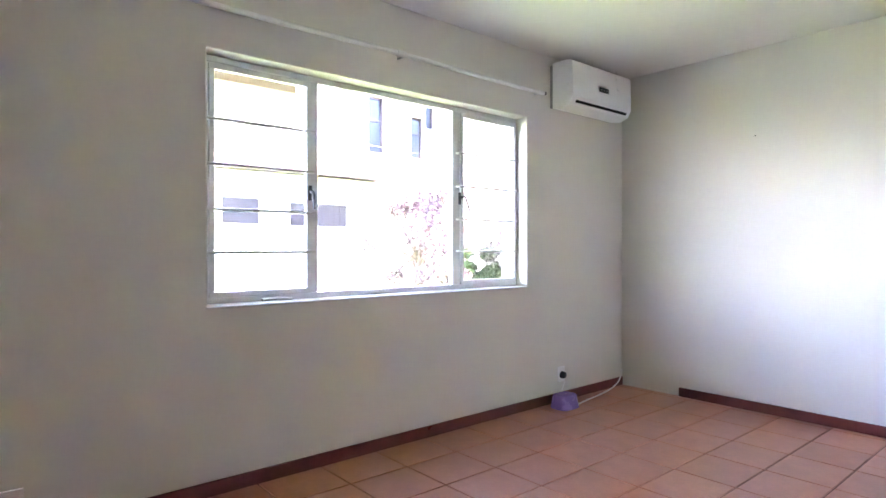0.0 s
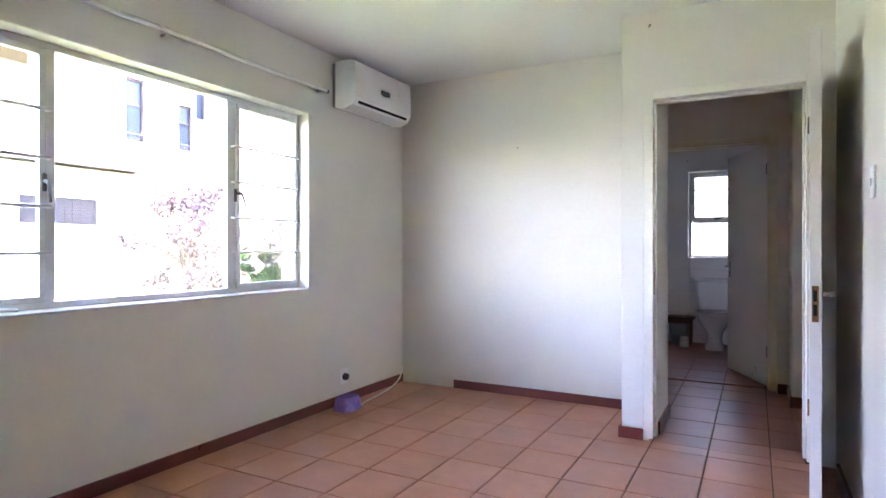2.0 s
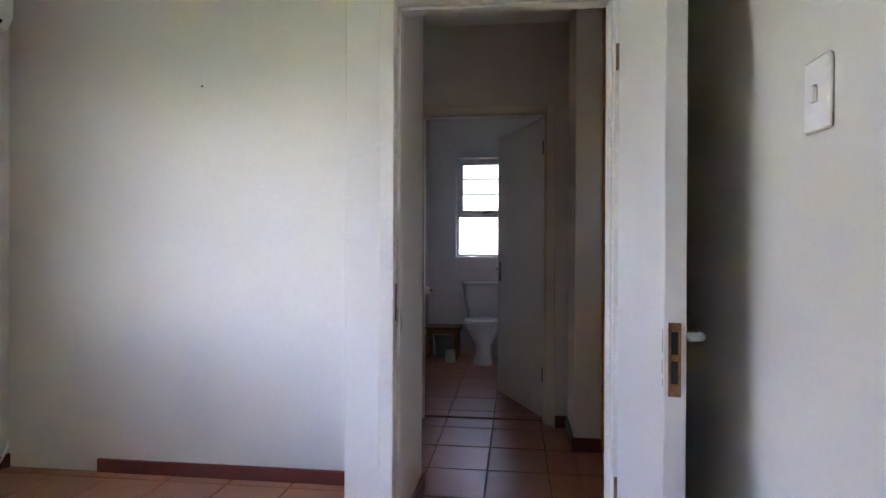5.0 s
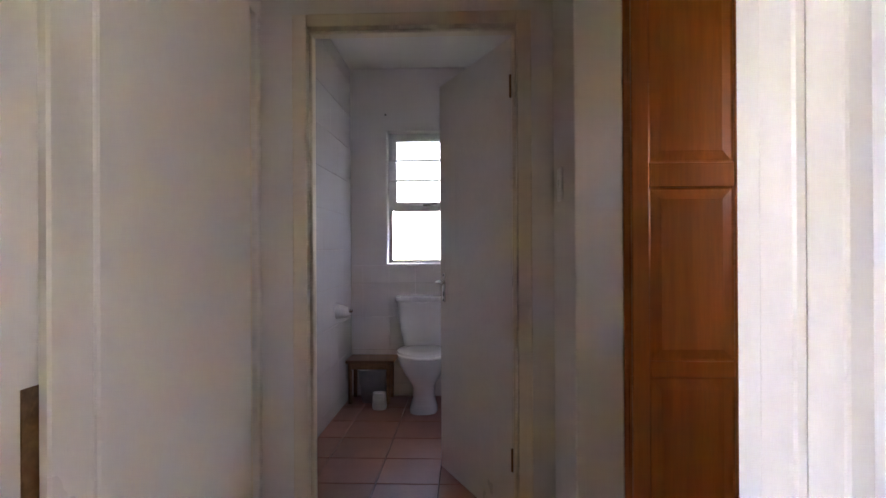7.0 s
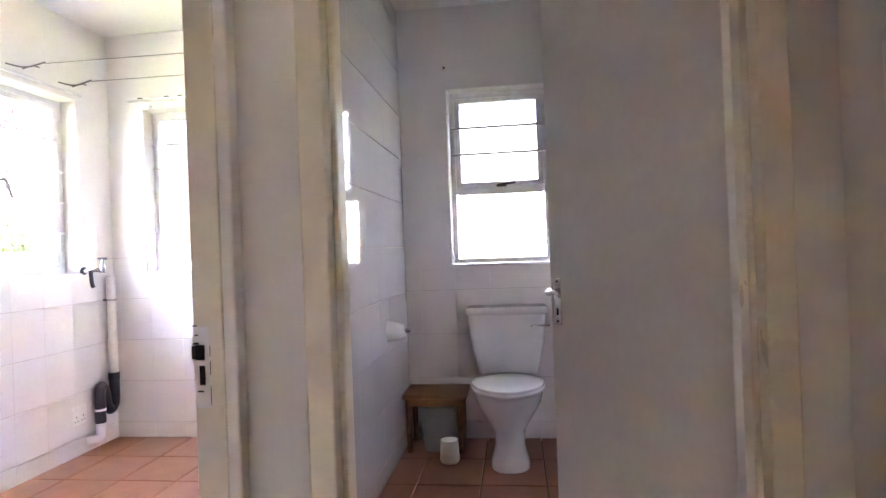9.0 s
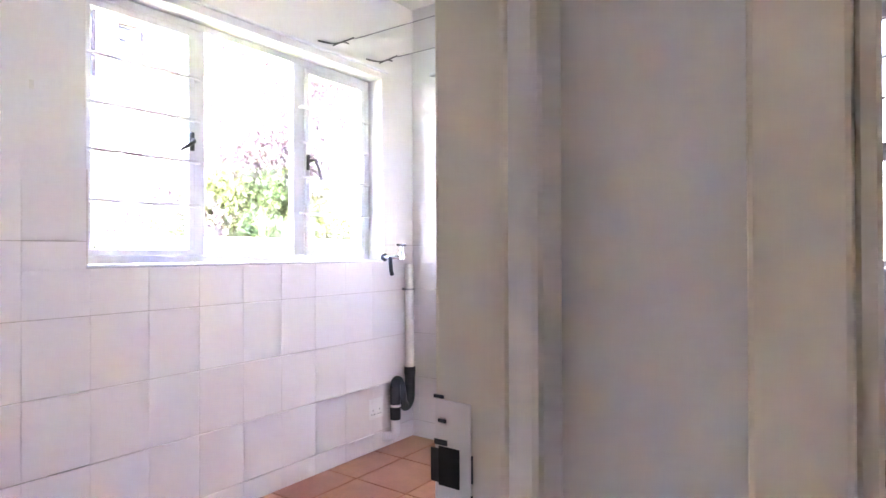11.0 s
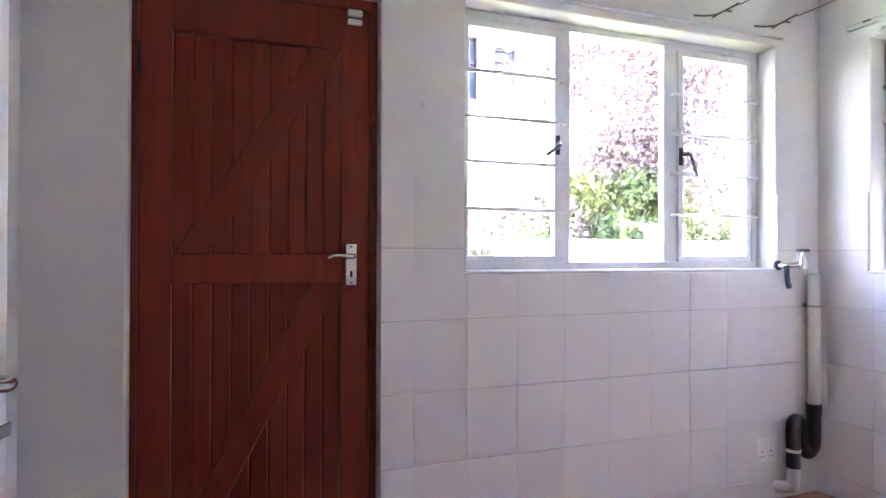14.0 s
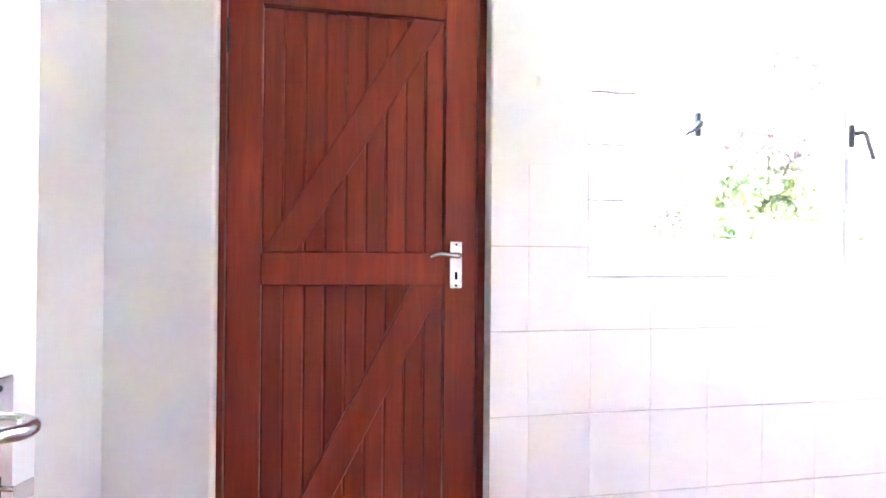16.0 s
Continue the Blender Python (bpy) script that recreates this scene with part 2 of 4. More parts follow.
def egg(cx, cy, z, rx, front, back, n=28, p=2.0):
    """An oval outline: front reaches towards -y, back towards +y."""
    out = []
    for k in range(n):
        a = 2 * math.pi * k / n
        c, s = math.cos(a), math.sin(a)
        q = 2.0 / p
        x = math.copysign(abs(c) ** q, c) * rx
        y = math.copysign(abs(s) ** q, s) * (back if s > 0 else front)
        out.append((cx + x, cy + y, z))
    return out


def wall(name, axis, w0, w1, u0, u1, z0, z1, holes, material, bevel=0.006):
    """A wall with its openings cut through: along x or y (axis), from w0 to w1 across, openings (u, u, z, z); its corners are worn round."""
    us = sorted({u0, u1, *[h[0] for h in holes], *[h[1] for h in holes]})
    zs = sorted({z0, z1, *[h[2] for h in holes], *[h[3] for h in holes]})
    solid = lambda i, k: 0 <= i < len(us) - 1 and 0 <= k < len(zs) - 1 and not any(h[0] <= us[i] < h[1] and h[2] <= zs[k] < h[3] for h in holes)
    bm = bmesh.new()
    vd = {}
    def v(i, k, s):
        if (i, k, s) not in vd:
            w = (w0, w1)[s]
            vd[i, k, s] = bm.verts.new((us[i], w, zs[k]) if axis == "x" else (w, us[i], zs[k]))
        return vd[i, k, s]
    for i in range(len(us) - 1):
        for k in range(len(zs) - 1):
            if not solid(i, k):
                continue
            for s in (0, 1):
                bm.faces.new([v(i, k, s), v(i + 1, k, s), v(i + 1, k + 1, s), v(i, k + 1, s)])
            for (a, b, di, dk) in (((i, k), (i + 1, k), 0, -1), ((i, k + 1), (i + 1, k + 1), 0, 1), ((i, k), (i, k + 1), -1, 0), ((i + 1, k), (i + 1, k + 1), 1, 0)):
                if not solid(i + di, k + dk):
                    bm.faces.new([v(*a, 0), v(*b, 0), v(*b, 1), v(*a, 1)])
    bmesh.ops.recalc_face_normals(bm, faces=bm.faces)
    if bevel:
        es = [e for e in bm.edges if len(e.link_faces) == 2 and e.calc_face_angle(0) > 1.0 and e.is_convex]
        bmesh.ops.bevel(bm, geom=es, offset=bevel, segments=2, affect="EDGES", profile=0.5)
    return part(name, bm, material, kind="structure")


# ---- structure ----
H, HS = 2.55, 2.57
XE, XW = 3.086, 0.0
# bedroom
wall("wall_west_bedroom", "y", -0.25, 0.0, -6.2, 0.12, -0.3, H + 0.05, [(-3.42, -1.2, 0.868, 2.07)], M_WALL, 0.008)
wall("wall_north_bedroom", "x", 0.001, 0.12, 0.003, 1.995, -0.1, H + 0.05, [], M_WALL, 0)
wall("wall_pier", "x", -0.4985, 0.0, 1.992, 2.12, -0.1, H + 0.05, [], M_WALL, 0.006)
wall("wall_door_bedroom", "x", -0.64, -0.50, 1.992, 4.2, -0.1, H + 0.05, [(2.15, 2.99, -0.2, 2.055)], M_WALL, 0.005)
wall("wall_corridor_pier", "y", 2.122, 2.18, -0.498, 0.0, -0.1, H + 0.05, [], M_WALL, 0.006)
wall("wall_east_bedroom", "y", XE, XE + 0.12, -6.2, -0.642, -0.1, H + 0.05, [], M_WALL, 0)
wall("wall_south_bedroom", "x", -6.32, -6.2, -0.25, XE + 0.12, -0.1, H + 0.05, [], M_WALL, 0)
# corridor and passage
wall("wall_scullery_door", "y", 1.75, 1.83, 0.123, 1.0375, -0.1, HS, [(0.195, 0.995, -0.2, 2.035)], M_WALL, 0.006)
wall("wall_toilet_door", "x", 1.04, 1.16, 1.75, 2.95, -0.1, HS, [(1.955, 2.86, -0.2, 2.04)], M_WALL, 0)
wall("wall_corridor_east", "y", 2.95, 3.098, 0.62, 3.38, -0.1, HS, [], M_WALL, 0.006)
wall("wall_passage_north", "x", 1.22, 1.34, 3.10, 6.0, -0.1, HS, [], M_WALL, 0)
wall("wall_corridor_stub", "x", -0.4985, -0.433, 2.956, 4.2, -0.1, HS, [], M_WALL, 0.006)
# unseen opening, added to let daylight onto the cupboard and into the corridor
wall("wall_passage_south", "x", -0.64, -0.50, 4.203, 6.0, -0.1, HS, [(4.58, 4.9, 1.45, 1.8)], M_WALL, 0)
wall("wall_passage_end", "y", 6.003, 6.12, -0.64, 1.34, -0.1, HS, [], M_WALL, 0)
# scullery
wall("wall_west_scullery", "y", -0.46, -0.205, 0.123, 3.62, -0.3, HS + 0.03, [(0.44, 1.236, -0.31, 2.04), (1.56, 3.108, 1.062, 2.09)], M_WALLW, 0.008)
wall("wall_south_scullery", "x", 0.121, 0.16, -0.204, 1.748, -0.1, HS, [], M_WALLW, 0)
wall("wall_north", "x", 3.38, 3.62, -0.203, 3.07, -0.3, HS + 0.03, [(0.04, 0.612, 1.056, 2.085), (1.995, 2.585, 1.035, 2.075)], M_WALLW, 0.008)
wall("wall_toilet_west", "y", 1.63, 1.70, 1.21, 3.378, -0.1, HS, [], M_WALLW, 0)
wall("wall_toilet_corner", "y", 1.668, 1.70, 1.148, 1.208, -0.1, HS, [], M_WALLW, 0)
wall("wall_toilet_corner", "y", 1.702, 1.748, 1.10, 1.16, -0.1, HS, [], M_WALLW, 0)

# floors under the tiles, ceilings, roof
tagged(box("floor_slab", (-0.2, 6.1, -6.25, 3.5, -0.25, -0.018), M_GROUT), kind="structure")
box("ceiling_bedroom", (-0.1, 3.15, -6.25, 0.02, H, H + 0.06), M_CEIL, kind="structure")
box("ceiling_north", (-0.4, 6.1, 0.021, 3.5, HS, HS + 0.05), M_CEIL, kind="structure")
box("ceiling_corridor", (1.9, 6.1, -0.63, 0.0205, HS + 0.001, HS + 0.05), M_CEIL, kind="structure")
# unseen roof, added to stop light leaks; eaves shade the north windows
box("roof", (-0.95, 6.8, -6.9, 4.42, 2.66, 2.80), M_ROOF, kind="structure")
box("roof_eave_fascia", (-0.97, -0.95, -6.9, 4.42, 2.62, 2.82), M_FASCIA, kind="structure")

# skirtings
FZ = -0.012
SK = 0.055
for b in ((0.0, 0.016, -6.2, -0.001, -0.02, SK), (0.513, 1.975, -0.016, 0.0, -0.02, SK), (1.974, 1.99, -0.64, -0.016, -0.02, SK), (1.974, 2.118, -0.656, -0.64, -0.02, SK),
          (2.18, 2.196, -0.49, -0.001, -0.02, 0.066), (2.934, 2.95, 0.62, 1.024, -0.02, 0.066), (2.934, 3.098, 0.604, 0.62, -0.02, 0.066), (2.87, 2.95, 1.024, 1.04, -0.02, 0.066),
          (XE - 0.016, XE, -6.2, -0.8, -0.02, 0.066)):
    box("baseboard", b, M_SKIRT, bevel=0.003, kind="structure")


# ---- door frames and doors ----
def door_frame(name, axis, wlo, whi, u0, u1, head, material, stop=True):
    """A pressed steel frame round an opening, inner clear u0..u1, with a stop rib."""
    fr = thing(name, (0, 0, 0), kind="structure")
    k = 0.028
    f = lambda ua, ub, wa, wb, za, zb: (ua, ub, wa, wb, za, zb) if axis == "x" else (wa, wb, ua, ub, za, zb)
    for ua, ub, za, zb, nm in ((u0 - 0.055, u0, 0.0, head + 0.05, "jamb"), (u1, u1 + 0.055, 0.0, head + 0.05, "jamb"), (u0, u1, head, head + 0.05, "head")):
        bm = bmesh.new()
        add_box(bm, *f(ua, ub, wlo - 0.006, whi + 0.006, za, zb), bevel=0.004, seg=2)
        part("door_" + nm, bm, material, fr)
    m = (wlo + whi) / 2
    if not stop:
        return fr
    for ua, ub, za, zb in ((u0, u0 + 0.014, 0, head - 0.0145), (u1 - 0.014, u1, 0, head - 0.0145), (u0, u1, head - 0.014, head)):
        bm = bmesh.new()
        add_box(bm, *f(ua, ub, m - 0.02, m + 0.03, za, zb), bevel=0.003)
        part("door_stop", bm, material, fr)
    return fr


fa = door_frame("door_frame_bedroom", "x", -0.64, -0.50, 2.175, 2.955, 2.03, M_GLOSSW)
fs_ = door_frame("door_frame_scullery", "y", 1.75, 1.80, 0.20, 0.99, 2.03, M_GLOSS, False)
ft = door_frame("door_frame_toilet", "x", 1.042, 1.15, 2.006, 2.812, 1.998, M_GLOSS)


def flush_door(name, hinge, free, thick, z0, z1, label, side, paint=M_LEAF):
    """A flush leaf from hinge to free edge (x, y), its thickness to one side, with lock and lever furniture."""
    h, f = Vector((*hinge, 0)), Vector((*free, 0))
    d = (f - h).normalized()
    nrm = Vector((-d.y, d.x, 0)) * side
    L = (f - h).length
    ob = thing(name, (h.x, h.y, z0), label, "door")
    M = Matrix.Translation((h.x, h.y, 0)) @ Matrix(((d.x, nrm.x, 0, 0), (d.y, nrm.y, 0, 0), (0, 0, 1, 0), (0, 0, 0, 1)))
    bm = bmesh.new()
    add_box(bm, 0, L, 0, thick, z0, z1, bevel=0.003, seg=2)
    bmesh.ops.transform(bm, matrix=M, verts=bm.verts)
    part("leaf", bm, paint, ob)
    for z in (0.25, 1.75):
        bm = bmesh.new()
        add_tube(bm, [(-0.006, -0.004, z), (-0.006, -0.004, z + 0.09)], 0.007)
        bmesh.ops.transform(bm, matrix=M, verts=bm.verts)
        part("hinge", bm, M_RUST, ob, smooth=True)
    return ob, M, L, thick


def lever_set(parent, M, u, w, sgn, zc, direction, key=False, longway=0.11):
    """Back plate, lever and keyhole at distance u along the leaf, on the face w, standing out along sgn."""
    def tr(bm):
        bmesh.ops.transform(bm, matrix=M, verts=bm.verts)
        return bm
    bm = bmesh.new()
    add_box(bm, u - 0.02, u + 0.02, w, w + sgn * 0.004, zc - 0.074, zc + 0.074, bevel=0.0015)
    pl = part("handle_plate", tr(bm), M_CHROME, parent, smooth=True)
    zl = zc + 0.03
    pts = curve_pts([(u, w, zl), (u, w + sgn * 0.035, zl), (u + direction * 0.02, w + sgn * 0.045, zl), (u + direction * 0.06, w + sgn * 0.046, zl + 0.004), (u + direction * longway, w + sgn * 0.045, zl - 0.006)], 5)
    bm = bmesh.new()
    add_tube(bm, pts, [0.011 - 0.005 * i / (len(pts) - 1) for i in range(len(pts))], 10)
    part("lever", tr(bm), M_CHROME, pl, smooth=True)
    bm = bmesh.new()
    add_box(bm, u - 0.004, u + 0.004, w + sgn * 0.0045, w + sgn * 0.005, zc - 0.045, zc - 0.022)
    part("keyhole", tr(bm), M_HOLE, pl)
    for z in (zc - 0.064, zc + 0.064):
        bm = bmesh.new()
        add_tube(bm, [(u, w + sgn * 0.003, z), (u, w + sgn * 0.0062, z)], 0.0035, 8)
        part("screw", tr(bm), M_IRON, pl, smooth=True)
    if key:
        bm = bmesh.new()
        add_tube(bm, [(u, w + sgn * 0.004, zc - 0.032), (u, w + sgn * 0.03, zc - 0.032)], 0.003, 8)
        add_box(bm, u - 0.012, u + 0.012, w + sgn * 0.03, w + sgn * 0.033, zc - 0.042, zc - 0.024, bevel=0.001)
        part("key", tr(bm), M_CHROME, pl)
    return pl


# bedroom door, standing open against the east side
dA, MA, LA, TA = flush_door("door_bedroom", (2.968, -0.66), (2.905, -1.54), 0.042, 0.008, 2.04, "white painted flush door standing open, chipped at its rusty lock plate", 1)
lever_set(dA, MA, LA - 0.06, TA, 1, 0.925, -1)
bm = bmesh.new()
add_box(bm, LA, LA + 0.0025, 0.008, 0.032, 0.845, 0.99, bevel=0.001)
bmesh.ops.transform(bm, matrix=MA, verts=bm.verts)
lk = part("lock_plate", bm, M_RUST, dA, "rusty brass lock plate")
for z in (0.95, 0.893):
    bm = bmesh.new()
    add_box(bm, LA + 0.0026, LA + 0.004, 0.013, 0.026, z - 0.022, z + 0.022)
    bmesh.ops.transform(bm, matrix=MA, verts=bm.verts)
    part("latch_hole", bm, M_HOLE, lk)
for za, zb, du in ((0.93, 0.975, 0.012), (0.885, 0.915, 0.015), (0.862, 0.876, 0.011)):
    bm = bmesh.new()
    add_box(bm, LA - du - 0.003, LA - du, -0.0006, 0.0006, za, zb)
    bmesh.ops.transform(bm, matrix=MA, verts=bm.verts)
    part("chip", bm, M_RUST, dA)
# scullery door, opened into the scullery
dS, MS, LS, TS = flush_door("door_scullery", (1.735, 0.195), (0.82, 0.446), 0.04, 0.008, 2.04, "white flush door standing half open with chrome lever and key", 1)
lever_set(dS, MS, LS - 0.055, 0.0, -1, 0.925, -1, key=True, longway=0.125)
# toilet door, opened into the toilet
dT, MT, LT, TT = flush_door("door_toilet", (2.800, 1.172), (2.480, 1.875), 0.04, 0.008, 1.995, "cream painted flush door standing half open", -1, M_GLOSSW)
lever_set(dT, MT, LT - 0.05, 0.0, -1, 0.945, -1, longway=0.09)

# strike plates in the jambs
sp = thing("strike_plate", (1.765, 0.989, 0.92), "chipped white strike plate with dark holes in the cream jamb", "strike plate")
box("plate", (1.7455, 1.778, 0.9885, 0.99, 0.835, 0.992), M_LEAF, sp, bevel=0.0005)
box("upper_hole", (1.7495, 1.768, 0.9875, 0.9886, 0.928, 0.957), M_HOLE, sp)
box("lower_hole", (1.757, 1.768, 0.9875, 0.9886, 0.880, 0.917), M_HOLE, sp)
box("lip", (1.7425, 1.7495, 0.9872, 0.9886, 0.930, 0.955), M_IRON, sp)
for za, zb, xa, xb in ((0.958, 0.962, 1.7455, 1.757), (0.975, 0.9775, 1.749, 1.756), (0.993, 0.9955, 1.745, 1.754), (0.866, 0.869, 1.752, 1.764), (0.90, 0.926, 1.7785, 1.7795), (0.935, 0.955, 1.7787, 1.7797), (0.842, 0.878, 1.7784, 1.7794)):
    box("chip", (xa, xb, 0.9876, 0.9887, za, zb), M_IRON, sp)
sp = thing("strike_plate", (2.176, -0.60, 0.92), "small steel strike plate set in the cream door frame", "strike plate")
box("plate", (2.175, 2.1765, -0.612, -0.585, 0.86, 1.0), M_RUST, sp)
sp = thing("strike_plate", (2.01, 1.10, 0.92), "worn strike plate in the toilet door frame", "strike plate")
box("plate", (2.01, 2.0115, 1.115, 1.145, 0.86, 1.0), M_RUST, sp)


# ---- windows ----
def steel_window(name, axis, wall_w, out, u0, u1, z0, z1, lights, label):
    """A steel casement. wall_w: the inner wall face, out: +1 or -1 outwards; lights: (u, u, z, z, opening?) clear glass sizes."""
    P = (lambda u, w, z: (wall_w + out * w, u, z)) if axis == "y" else (lambda u, w, z: (u, wall_w + out * w, z))
    def B(bm, ua, ub, wa, wb, za, zb, bev=0.0):
        a, b = P(ua, wa, za), P(ub, wb, zb)
        add_box(bm, a[0], b[0], a[1], b[1], a[2], b[2], bevel=bev)
    win = thing(name, P(u0, 0.12, z0), label, "window", kind="structure")
    D = 0.10
    def ring(bm, ua, ub, za, zb, t, wa, wb, bev=0.002):
        B(bm, ua, ub, wa, wb, za, za + t, bev)
        B(bm, ua, ub, wa, wb, zb - t, zb, bev)
        B(bm, ua, ua + t, wa, wb, za + t, zb - t, bev)
        B(bm, ub - t, ub, wa, wb, za + t, zb - t, bev)
    bm = bmesh.new()
    ring(bm, u0 + 0.001, u1 - 0.001, z0 + 0.001, z1 - 0.001, 0.03, D, D + 0.04)
    part("window_frame", bm, M_STEEL, win)
    return win, P, B, ring, D


def window_set(name, axis, wall_w, out, u0, u1, z0, z1, lights, bars, mullions, latches, glassmat, label):
    win, P, B, ring, D = steel_window(name, axis, wall_w, out, u0, u1, z0, z1, lights, label)
    for (ua, ub, za, zb) in mullions:
        bm = bmesh.new()
        B(bm, ua, ub, D + 0.002, D + 0.038, za, zb, 0.003)
        part("mullion", bm, M_STEEL, win)
    for (ua, ub, za, zb, opens) in lights:
        if opens:
            bm = bmesh.new()
            ring(bm, ua - 0.026, ub + 0.026, za - 0.026, zb + 0.026, 0.0265, D - 0.012, D + 0.02)
            part("casement", bm, M_STEEL, win)
            bm = bmesh.new()
            ring(bm, max(ua - 0.05, u0 + 0.004), min(ub + 0.05, u1 - 0.004), max(za - 0.05, z0 + 0.004), min(zb + 0.05, z1 - 0.004), 0.0255, D + 0.003, D + 0.037, 0)
            part("fixed_frame", bm, M_STEEL, win)
        bm = bmesh.new()
        B(bm, ua - 0.004, ub + 0.004, D + 0.014, D + 0.018, za - 0.004, zb + 0.004)
        g = part("pane", bm, glassmat, win)
        g.visible_shadow = False
    for (ua, ub, z) in bars:
        bm = bmesh.new()
        add_tube(bm, [P(ua, D - 0.026, z), P(ub, D - 0.026, z)], 0.0075, 8)
        for u in (ua, ub):
            B(bm, u - 0.007, u + 0.007, D - 0.03, D + 0.003, z - 0.007, z + 0.007, 0.002)
        part("burglar_bar", bm, M_BAR, win, smooth=True)
    for (u, z, kind) in latches:
        lt = None
        bm = bmesh.new()
        if kind == "h":
            B(bm, u - 0.03, u + 0.03, D - 0.022, D - 0.008, z - 0.008, z + 0.008, 0.003)
        else:
            B(bm, u - 0.009, u + 0.009, D - 0.022, D - 0.008, z - 0.035, z + 0.045, 0.003)
        lt = part("latch", bm, M_IRON, win)
        bm = bmesh.new()
        if kind == "h":
            pts = [P(u - 0.02, D - 0.03, z), P(u + 0.03, D - 0.04, z + 0.006), P(u + 0.085, D - 0.045, z + 0.012)]
        elif kind == "l":
            pts = [P(u, D - 0.025, z + 0.01), P(u - 0.015, D - 0.05, z - 0.005), P(u - 0.075, D - 0.055, z - 0.045)]
        elif kind == "d":
            pts = [P(u, D - 0.025, z + 0.01), P(u, D - 0.05, z), P(u + 0.005, D - 0.055, z - 0.085)]
        else:
            pts = [P(u, D - 0.025, z + 0.012), P(u + 0.022, D - 0.045, z + 0.012), P(u + 0.034, D - 0.05, z - 0.02), P(u + 0.055, D - 0.055, z - 0.085)]
        path = curve_pts(pts, 4)
        add_tube(bm, path, [0.0095 - 0.003 * i / len(path) for i in range(len(path))], 8)
        part("latch_handle", bm, M_IRON, lt, smooth=True)
    return win, P, B


def rod_bars(pairs, zs):
    return [(a, b, z) for a, b in pairs for z in zs]


zbA = (1.762, 1.545, 1.327, 1.118)
window_set("window_1", "y", 0.0, -1, -3.42, -1.2, 0.868, 2.07,
           [(-3.356, -2.868, 0.925, 2.005, True), (-2.793, -1.816, 0.905, 2.035, False), (-1.725, -1.241, 0.925, 2.005, True)],
           rod_bars([(-3.395, -2.83), (-1.78, -1.222)], zbA),
           [(-2.84, -2.795, 0.9, 2.04), (-1.814, -1.76, 0.9, 2.04)],
           [(-2.85, 1.43, "d"), (-1.765, 1.46, "r")], M_GLASS, "white steel casement window with horizontal burglar bars")
zbB = (1.842, 1.663, 1.487, 1.302)
window_set("window_2", "y", -0.205, -1, 1.56, 3.108, 1.062, 2.09,
           [(1.609, 1.992, 1.118, 2.02, True), (2.077, 2.556, 1.10, 2.045, False), (2.655, 3.03, 1.118, 2.02, True)],
           rod_bars([(1.58, 2.03), (2.60, 3.075)], zbB),
           [(2.02, 2.075, 1.09, 2.06), (2.558, 2.627, 1.09, 2.06)],
           [(2.005, 1.57, "l"), (2.64, 1.56, "r")], M_GLASS, "white steel casement window with horizontal burglar bars")
window_set("window_3", "x", 3.38, 1, 0.04, 0.612, 1.056, 2.085,
           [(0.105, 0.545, 1.56, 2.03, True), (0.09, 0.56, 1.10, 1.472, False)],
           rod_bars([(0.055, 0.597)], (1.868, 1.713)), [(0.07, 0.58, 1.478, 1.53)], [(0.33, 1.535, "h")], M_FROSTG, "white steel window with frosted glass and two burglar bars")
window_set("window_4", "x", 3.38, 1, 1.995, 2.585, 1.035, 2.075,
           [(2.06, 2.52, 1.525, 2.01, True), (2.04, 2.543, 1.072, 1.45, False)],
           rod_bars([(2.01, 2.57)], (1.855, 1.695)), [(2.02, 2.56, 1.452, 1.497)], [(2.30, 1.50, "h")], M_FROST, "white steel window with frosted glass and two burglar bars")
# sills: thin painted ledges
for nm, b in (("window_sill", (-0.10, 0.012, -3.425, -1.195, 0.856, 0.867)), ("window_sill", (-0.305, -0.195, 1.553, 3.112, 1.050, 1.061)),
              ("window_sill", (0.035, 0.617, 3.37, 3.48, 1.044, 1.055)), ("window_sill", (1.99, 2.59, 3.37, 3.48, 1.023, 1.034))):
    box(nm, b, M_STEEL, bevel=0.003, kind="structure")

# curtain rails
cr = thing("curtain_rail", (0.05, -2.4, 2.255), "thin white painted curtain rod above the bedroom window", "curtain rail")
tube("rod", curve_pts([(0.045, -3.9, 2.262), (0.045, -3.2, 2.256), (0.045, -2.343, 2.262), (0.045, -1.6, 2.252), (0.045, -1.07, 2.252)], 4), 0.014, M_PVC, cr)
tube("joint", [(0.045, -2.37, 2.262), (0.045, -2.31, 2.262)], 0.018, M_PVC, cr)
tube("end_stop", [(0.045, -1.07, 2.252), (0.045, -1.05, 2.252)], 0.013, M_WIRE, cr)
for y in (-1.12, -2.33, -3.7):
    box("bracket", (0.0, 0.045, y - 0.008, y + 0.008, 2.238, 2.25), M_BAR, cr, bevel=0.002)
cr = thing("curtain_rail", (-0.18, 2.3, 2.13), "white painted rail fixed above the scullery window", "curtain rail")
box("rail", (-0.205, -0.187, 1.45, 3.15, 2.125, 2.14), M_STEEL, cr, bevel=0.003)
cr = thing("curtain_rail", (0.3, 3.36, 2.14), "chipped white rail above the frosted window", "curtain rail")
box("rail", (-0.05, 0.66, 3.35, 3.38, 2.135, 2.155), M_STEEL, cr, bevel=0.004)
for x in (0.03, 0.21, 0.30, 0.47):
    box("chip", (x, x + 0.035, 3.3485, 3.35, 2.148, 2.154), M_IRON, cr)
tube("bracket", [(0.10, 3.38, 2.10), (0.10, 3.345, 2.10)], 0.012, M_STEEL, cr)
tube("bracket", [(0.53, 3.38, 2.10), (0.53, 3.345, 2.10)], 0.012, M_STEEL, cr)


